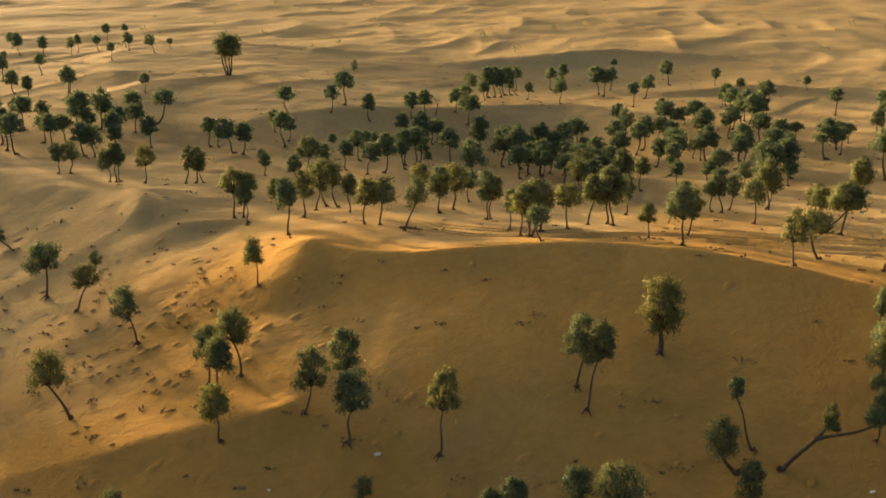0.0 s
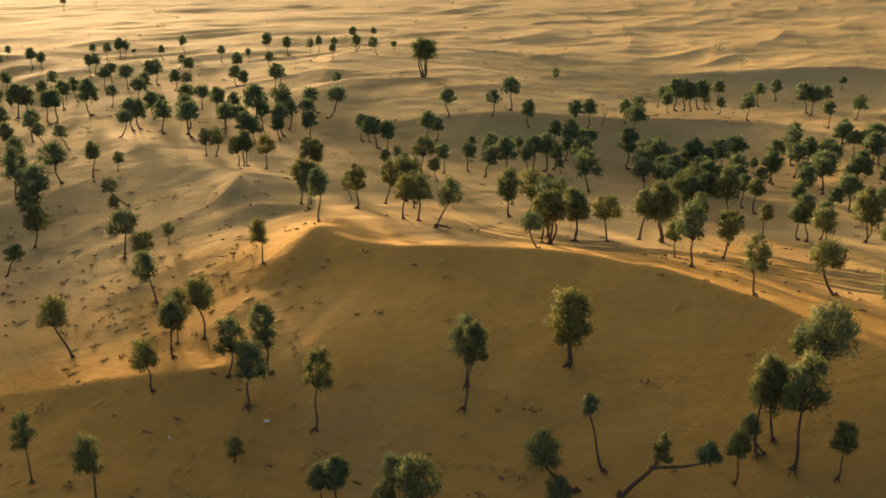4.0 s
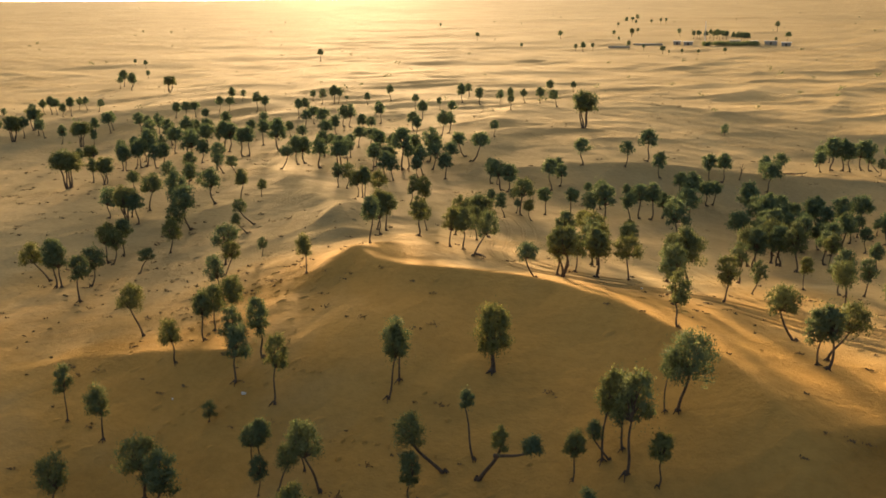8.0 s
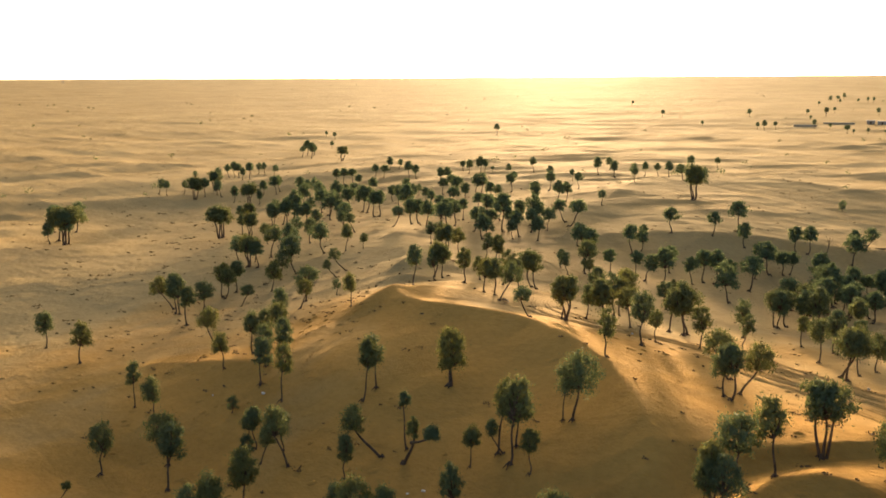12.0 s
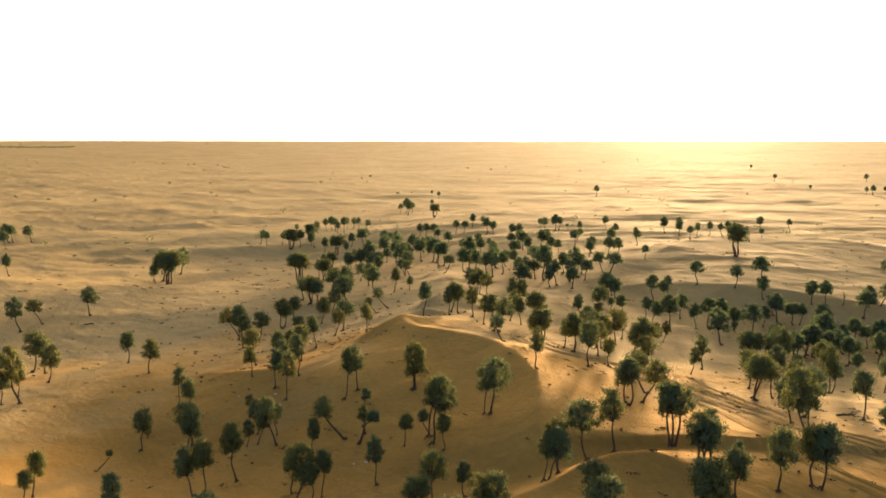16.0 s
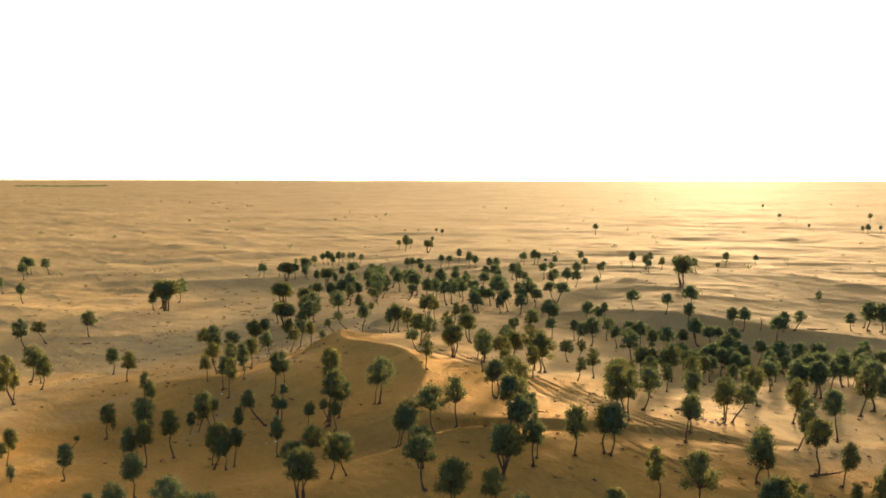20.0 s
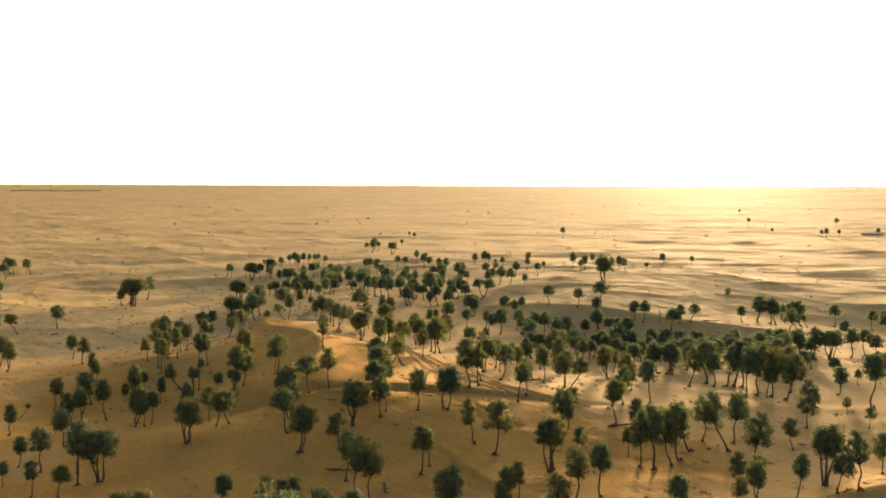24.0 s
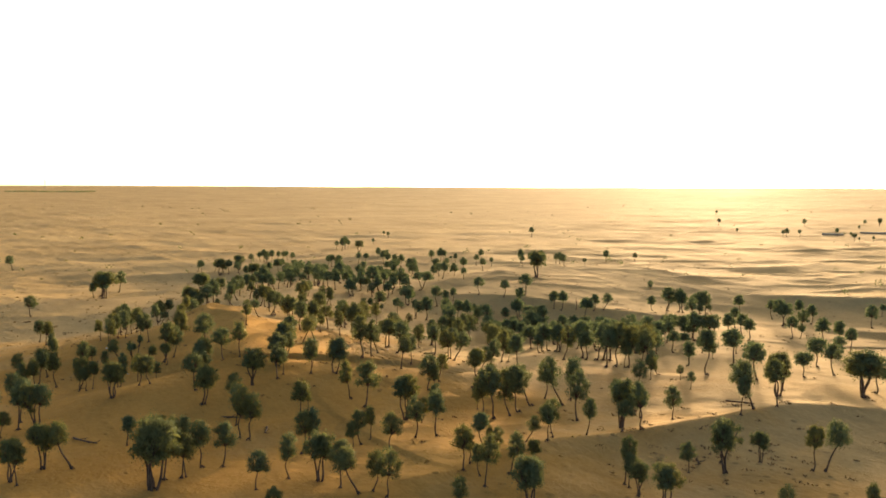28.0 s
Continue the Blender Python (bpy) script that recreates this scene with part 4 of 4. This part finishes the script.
def wheel_track(points, shift):
    """Two pressed ruts with raised lips along a drive over the sand."""
    line = catmull(points)
    way = np.gradient(line, axis=0)
    way /= np.linalg.norm(way, axis=1)[:, None]
    side = np.stack([-way[:, 1], way[:, 0]], 1)
    root = tagged(new("wheel_track"), "pair of shallow tyre ruts pressed into the sand", "tyre track", "tyre tracks behind the dune")
    wob = np.random.default_rng(int(abs(shift) * 100) + 3)
    for off in (-0.8, 0.8):
        verts, faces = [], []
        for k, (p, n) in enumerate(zip(line, side)):
            jit = 0.05 * wob.standard_normal()
            for o, up in ((-0.42, -0.06), (-0.24, 0.085), (-0.12, 0.015), (0.12, 0.015), (0.24, 0.085), (0.42, -0.06)):
                q = p + n * (off + shift + o + jit)
                verts.append((q[0], q[1], float(land(q[0], q[1])) + up * (0.8 + 0.5 * wob.random()) + 0.012))
            if k:
                faces.extend((6 * k - 6 + j, 6 * k - 5 + j, 6 * k + 1 + j, 6 * k + j) for j in range(5))
        part("rut", verts, faces, SAND, root, True)


for way_points, shift in (
    ([(-30, 121), (-24.5, 118.9), (-19.7, 115.4), (-14.8, 109.9), (-10.1, 102), (-4.7, 91.8), (0.3, 86.6), (4.9, 85), (11.1, 84.9), (17.5, 86.7)], 0.0),
    ([(-21, 119), (-15.6, 115.8), (-9.4, 107.5), (-3.7, 95), (0.8, 90.5), (7, 88.5), (14, 89)], 0.3),
    ([(14, 87), (17.5, 87.5), (21.1, 87.5), (25, 86.7), (29.9, 85.4), (34.7, 83.6), (38.1, 82.6), (42.3, 81.9), (46.4, 80), (52.7, 79), (58, 78.7)], 0.0),
    ([(6.1, 110.9), (14.1, 103), (21.8, 93.4), (25.6, 90.3), (31.3, 86.9), (35.4, 85.7), (40.7, 84), (47.4, 81.4), (55, 82), (64, 84)], 0.6),
    ([(24, 84.5), (29.1, 82.8), (33.3, 81.0), (37, 80.4), (42, 78), (49, 74), (57.1, 70.9), (60.1, 70.5), (67, 71)], 0.2),
):
    wheel_track(way_points, shift)


def footprints(points, seed):
    rng = random.Random(seed)
    verts, faces = [], []
    line = catmull(points, 0.42)
    for k, p in enumerate(line):
        x, y = p[0] + rng.uniform(-0.06, 0.06) + (0.14 if k % 2 else -0.14), p[1] + rng.uniform(-0.06, 0.06)
        z0 = float(land(x, y))
        s = len(verts)
        for i in range(8):
            q = 2 * math.pi * i / 8
            for r, up in ((0.15, -0.03), (0.10, 0.045 + 0.02 * rng.random()), (0.05, 0.01)):
                verts.append((x + math.cos(q) * r, y + math.sin(q) * r, z0 + up))
        for i in range(8):
            a, b = s + 3 * i, s + 3 * ((i + 1) % 8)
            faces.extend(((a, b, b + 1, a + 1), (a + 1, b + 1, b + 2, a + 2)))
        faces.append(tuple(s + 3 * i + 2 for i in range(8)))
    tagged(new("footprint_trail", mesh_of("footprint_trail", verts, faces, SAND, True)), "line of footprints crossing the smooth sand", "footprints", kind="stuff")


footprints([(4, 49), (7, 49.5), (9.1, 49.9), (10.7, 50.1), (13, 50.1), (16, 50.4)], 1)
footprints([(-6, 60.5), (-5.5, 59), (-3.5, 56.5), (-1.6, 55.2), (1.6, 55.1)], 2)
footprints([(-23, 69), (-24.6, 67.9), (-26.6, 67.2), (-27.6, 65.2), (-26.6, 62.9)], 3)


def scrub_patch(verts, faces, rng, x, y, size):
    """A low hummock of dead twigs and blown rubbish."""
    z = float(land(x, y))
    for _ in range(int(9 + 16 * size)):
        a, b = rng.gauss(0, size), rng.gauss(0, size * 0.6)
        l = rng.uniform(0.12, 0.3) * (0.6 + size)
        d = Vector((rng.gauss(0, 1), rng.gauss(0, 1), abs(rng.gauss(0, 0.5)) + 0.12)).normalized()
        p = Vector((x + a, y + b, z + 0.02))
        w = d.orthogonal().normalized() * rng.uniform(0.03, 0.08)
        k = len(verts)
        verts.extend((p - w, p + w, p + d * l + w * 0.4, p + d * l - w * 0.4))
        faces.append((k, k + 1, k + 2, k + 3))


scrub_rng = random.Random(21)
verts, faces = [], []
for cx, cy, spread, count in ((-24, 72, 9, 50), (-42, 80, 18, 70), (-14, 49, 8, 30), (12, 45, 9, 26), (-60, 60, 25, 60), (30, 84, 18, 60), (60, 86, 18, 70), (100, 95, 20, 60), (116, 84, 9, 45), (20, 185, 45, 120), (-80, 90, 30, 60), (60, 160, 50, 90), (50, 62, 8, 25), (-120, 110, 45, 160), (-200, 170, 70, 140), (-20, 240, 80, 120)):
    for _ in range(count):
        scrub_patch(verts, faces, scrub_rng, scrub_rng.gauss(cx, spread), scrub_rng.gauss(cy, spread * 0.7), scrub_rng.choice((0.08, 0.1, 0.14, 0.2, 0.32) if abs(cx) < 75 else (0.2, 0.3, 0.45)))
for x, y in ((-17.9, 71.2), (-19.5, 71.5), (-19.6, 68.8), (-17.1, 73.8), (-8.8, 67.2), (-5.9, 64.4), (-0.2, 62.5), (6.5, 63.3), (5.7, 62.2), (19.6, 58.8), (-21.7, 51.5)):
    scrub_patch(verts, faces, scrub_rng, x, y, 0.4)
tagged(new("dry_scrub", mesh_of("dry_scrub", verts, faces, SCRUB, False)), "small dark tufts of dead scrub strewn on sand", "scrub", kind="stuff")


def hummocks(patches, seed):
    """Low uneven lumps of trodden sand, one sheet of many."""
    rng = random.Random(seed)
    verts, faces = [], []
    for cx, cy, spread, count in patches:
        for _ in range(count):
            x, y = rng.gauss(cx, spread), rng.gauss(cy, spread * 0.75)
            r, h, q0 = rng.uniform(0.14, 0.42), rng.uniform(0.05, 0.15), rng.uniform(0, 6.28)
            long = rng.uniform(1.0, 1.7)
            s = len(verts)
            for ring, up in ((1.0, -0.05), (0.72, 0.55), (0.35, 0.95)):
                for i in range(8):
                    q = q0 + 2 * math.pi * i / 8
                    a, b = math.cos(q) * r * ring * long * rng.uniform(0.85, 1.15), math.sin(q) * r * ring * rng.uniform(0.85, 1.15)
                    px, py = x + 0.8 * a - 0.6 * b, y + 0.6 * a + 0.8 * b
                    verts.append((px, py, up * h))
            verts.append((x, y, h))
            for k in (0, 8):
                for i in range(8):
                    a, b = s + k + i, s + k + (i + 1) % 8
                    faces.append((a, b, b + 8, a + 8))
            faces.extend((s + 16 + i, s + 16 + (i + 1) % 8, s + 24) for i in range(8))
    v = np.array(verts)
    v[:, 2] += land(v[:, 0], v[:, 1])
    tagged(new("sand_hummocks", mesh_of("sand_hummocks", v.tolist(), faces, SAND, True)), "small lumps of trodden golden sand on the slopes", "sand lumps", kind="stuff")


hummocks(((-20, 67, 7, 60), (-38, 80, 14, 45), (-10, 47, 9, 40), (10, 45, 8, 40), (-60, 66, 18, 40), (28, 85, 14, 50), (64, 82, 16, 60), (112, 84, 10, 60), (104, 60, 8, 30), (70, 45, 12, 50)), 77)


def fallen_log(x, y, turn, length, seed):
    rng = random.Random(seed)
    root = tagged(new("fallen_log"), "dry fallen trunk with bent bare branches on sand", "log", "fallen wood")
    root.matrix_basis = pose(x, y, float(land(x, y)), 0, 0, turn)
    v, f = [], []
    tube(v, f, bend(rng, (-length / 2, 0, 0.1), (length / 2, 0.1, 0.32), 0.18), [0.13, 0.13, 0.12, 0.11, 0.1, 0.09, 0.07, 0.05], 7)
    part("trunk", v, f, DRY, root, True)
    for k in range(4):
        v, f = [], []
        a = -length / 2 + length * (0.25 + 0.2 * k)
        tube(v, f, bend(rng, (a, 0, 0.15), (a + rng.uniform(0.2, 0.9), rng.uniform(-1, 1), rng.uniform(0.2, 0.8)), 0.15, 4), [0.07, 0.06, 0.045, 0.03, 0.015], 5)
        part("branch", v, f, DRY, root, True)


for k, (x, y, turn, length) in enumerate(((-3.0, 85.6, -35, 2.6), (5.3, 176.4, 20, 4.0), (67.5, 29.7, 15, 5.0), (73.2, 49.2, -30, 3.6), (-97.5, 57.0, 40, 2.2), (99, 104, 10, 4.0), (111.5, 81.5, -40, 2.4), (66.9, 47.6, 37, 3.4), (71.0, 83.4, 66, 3.6), (46.2, 90.7, 40, 1.8))):
    fallen_log(x, y, turn, length, 40 + k)


def scrap(x, y, seed):
    rng = random.Random(seed)
    v, f = [], []
    z = float(land(x, y))
    l, w, h, q = rng.uniform(0.15, 0.5), rng.uniform(0.08, 0.25), rng.uniform(0.04, 0.16), rng.uniform(0, 3.14)
    for sz in (-0.02, h):
        for a, b in ((-1, -1), (1, -1), (1, 1), (-1, 1)):
            a, b = a * l / 2 * rng.uniform(0.7, 1.1), b * w / 2 * rng.uniform(0.7, 1.1)
            v.append((x + a * math.cos(q) - b * math.sin(q), y + a * math.sin(q) + b * math.cos(q), z + sz * rng.uniform(0.7, 1.3)))
    f = [(3, 2, 1, 0), (4, 5, 6, 7), (0, 1, 5, 4), (1, 2, 6, 5), (2, 3, 7, 6), (3, 0, 4, 7)]
    tagged(new("scrap", mesh_of("scrap", v, f, WHITE if rng.random() < 0.7 else SCRUB, False)), "pale scrap of rubbish lying on the sand", "rubbish", "rubbish on the sand")


for k in range(26):
    scrap(53 + scrub_rng.gauss(0, 1.3), 88.2 + scrub_rng.gauss(0, 0.5), 300 + k)
for k, (x, y) in enumerate(((-10.3, 50.1), (24, 47.5), (23, 46.8), (31, 84), (40, 86.5), (-4, 52), (62, 73), (15, 86))):
    scrap(x, y, 340 + k)

# ---- the far settlement, pylons and woods ----
def box_faces():
    return [(3, 2, 1, 0), (4, 5, 6, 7), (0, 1, 5, 4), (1, 2, 6, 5), (2, 3, 7, 6), (3, 0, 4, 7)]


def block(x0, x1, y0, y1, z0, z1):
    return [(x, y, z) for z in (z0, z1) for x, y in ((x0, y0), (x1, y0), (x1, y1), (x0, y1))]


def low_house(x, y, turn, wide, deep, high):
    root = tagged(new("low_house"), "small low whitewashed house with a flat roof", "house", "far desert settlement")
    root.matrix_basis = pose(x, y, float(land(x, y)), 0, 0, turn)
    part("wall", block(-wide / 2, wide / 2, -deep / 2, deep / 2, -1.5, high), box_faces(), WALL, root)
    part("roof", block(-wide / 2 - 0.3, wide / 2 + 0.3, -deep / 2 - 0.3, deep / 2 + 0.3, high, high + 0.3), box_faces(), WHITE, root)
    part("door", block(-0.6, 0.6, -deep / 2 - 0.08, -deep / 2 - 0.004, 0, 1.9), box_faces(), DRY, root)
    for a in (-wide * 0.32, wide * 0.32):
        part("window", block(a - 0.6, a + 0.6, -deep / 2 - 0.08, -deep / 2 - 0.004, 0.9, 1.8), box_faces(), STEEL, root)


def bearing(az, dist):
    """A place by its bearing, degrees left of +y, and its distance from (50, 2)."""
    return 50 - math.sin(radians(az)) * dist, 2 + math.cos(radians(az)) * dist


for az, dist, wide in ((21.0, 715, 5), (20.4, 705, 6), (17.9, 715, 7), (16.0, 705, 8), (15.2, 695, 6), (16.9, 700, 5)):
    low_house(*bearing(az, dist), az, wide, 4, 2.3)
for az, dist, long in ((22.6, 712, 20), (24.2, 660, 14)):
    x, y = bearing(az, dist)
    root = tagged(new("boundary_wall"), "long low pale wall standing on the sand", "wall", "far desert settlement")
    root.matrix_basis = pose(x, y, float(land(x, y)), 0, 0, az)
    part("wall", block(-long / 2, long / 2, -0.15, 0.15, -1.5, 1.1), box_faces(), WALL, root)
    part("coping", block(-long / 2 - 0.1, long / 2 + 0.1, -0.22, 0.22, 1.1, 1.22), box_faces(), WHITE, root)
x, y = bearing(19.5, 700)
root = tagged(new("mast"), "tall slim white mast above the far settlement", "mast")
root.matrix_basis = pose(x, y, float(land(x, y)))
v, f = [], []
tube(v, f, [Vector((0, 0, -1)), Vector((0, 0, 8)), Vector((0, 0, 16))], [0.34, 0.28, 0.2], 8)
part("pole", v, f, WHITE, root, True)
part("footing", block(-0.8, 0.8, -0.8, 0.8, -1.0, 0.4), box_faces(), WALL, root)


def pylon(x, y, turn, high):
    root = tagged(new("pylon"), "distant steel lattice power pylon on the horizon", "pylon", "power line on the horizon")
    root.matrix_basis = pose(x, y, float(land(x, y)), 0, 0, turn)
    for a, b in ((-1, -1), (1, -1), (1, 1), (-1, 1)):
        v, f = [], []
        tube(v, f, [Vector((a * 3.2, b * 3.2, -2)), Vector((a * 1.1, b * 1.1, high * 0.6)), Vector((a * 0.3, b * 0.3, high))], [0.42, 0.36, 0.28], 5)
        part("leg", v, f, STEEL, root)
    for k, (z, w) in enumerate(((0.66, 7.0), (0.79, 5.6), (0.92, 4.2))):
        part("crossarm", block(-w, w, -0.35, 0.35, high * z, high * z + 0.7), box_faces(), STEEL, root)
    for k in range(4):
        z = high * (0.12 + 0.13 * k)
        s = 3.0 - 2.1 * z / high / 0.6
        v, f = [], []
        tube(v, f, [Vector((-s, -s, z)), Vector((s, s, z + high * 0.1))], [0.22, 0.22], 4)
        part("brace", v, f, STEEL, root)


for az, dist, high in ((77.6, 3300, 36), (68.0, 3500, 38), (65.2, 3700, 36), (57.6, 4100, 34), (88.0, 3000, 36)):
    pylon(180 - math.sin(radians(az)) * dist, math.cos(radians(az)) * dist, az, high)

verts, faces = [], []
wood_rng = random.Random(8)
for _ in range(420):
    az, dist = wood_rng.uniform(75, 79.6), wood_rng.uniform(2850, 2960)
    x, y = 180 - math.sin(radians(az)) * dist, math.cos(radians(az)) * dist
    leaves(verts, faces, wood_rng, (x, y, float(land(x, y)) + 2.6), (4, 4, 1.8), 12, 1.6)
for _ in range(150):
    x, y = bearing(wood_rng.uniform(16.6, 19.6), wood_rng.uniform(688, 698))
    leaves(verts, faces, wood_rng, (x, y, float(land(x, y)) + 1.3), (1.6, 1.6, 1.5), 26, 0.9)
for _ in range(330):
    az, dist = wood_rng.uniform(-20, 95), 260 * 2 ** wood_rng.uniform(0, 3.4)
    x, y = 90 - math.sin(radians(az)) * dist, math.cos(radians(az)) * dist
    s = wood_rng.choice((0.5, 0.7, 0.9, 1.3))
    leaves(verts, faces, wood_rng, (x, y, float(land(x, y)) + s * 0.7), (s * 1.2, s * 1.2, s * 0.8), 22, s * 0.55)
tagged(new("far_bushes", mesh_of("far_bushes", verts, faces, LEAF, False)), "far dark bushes and a low wood on desert sand", "bushes", kind="stuff")
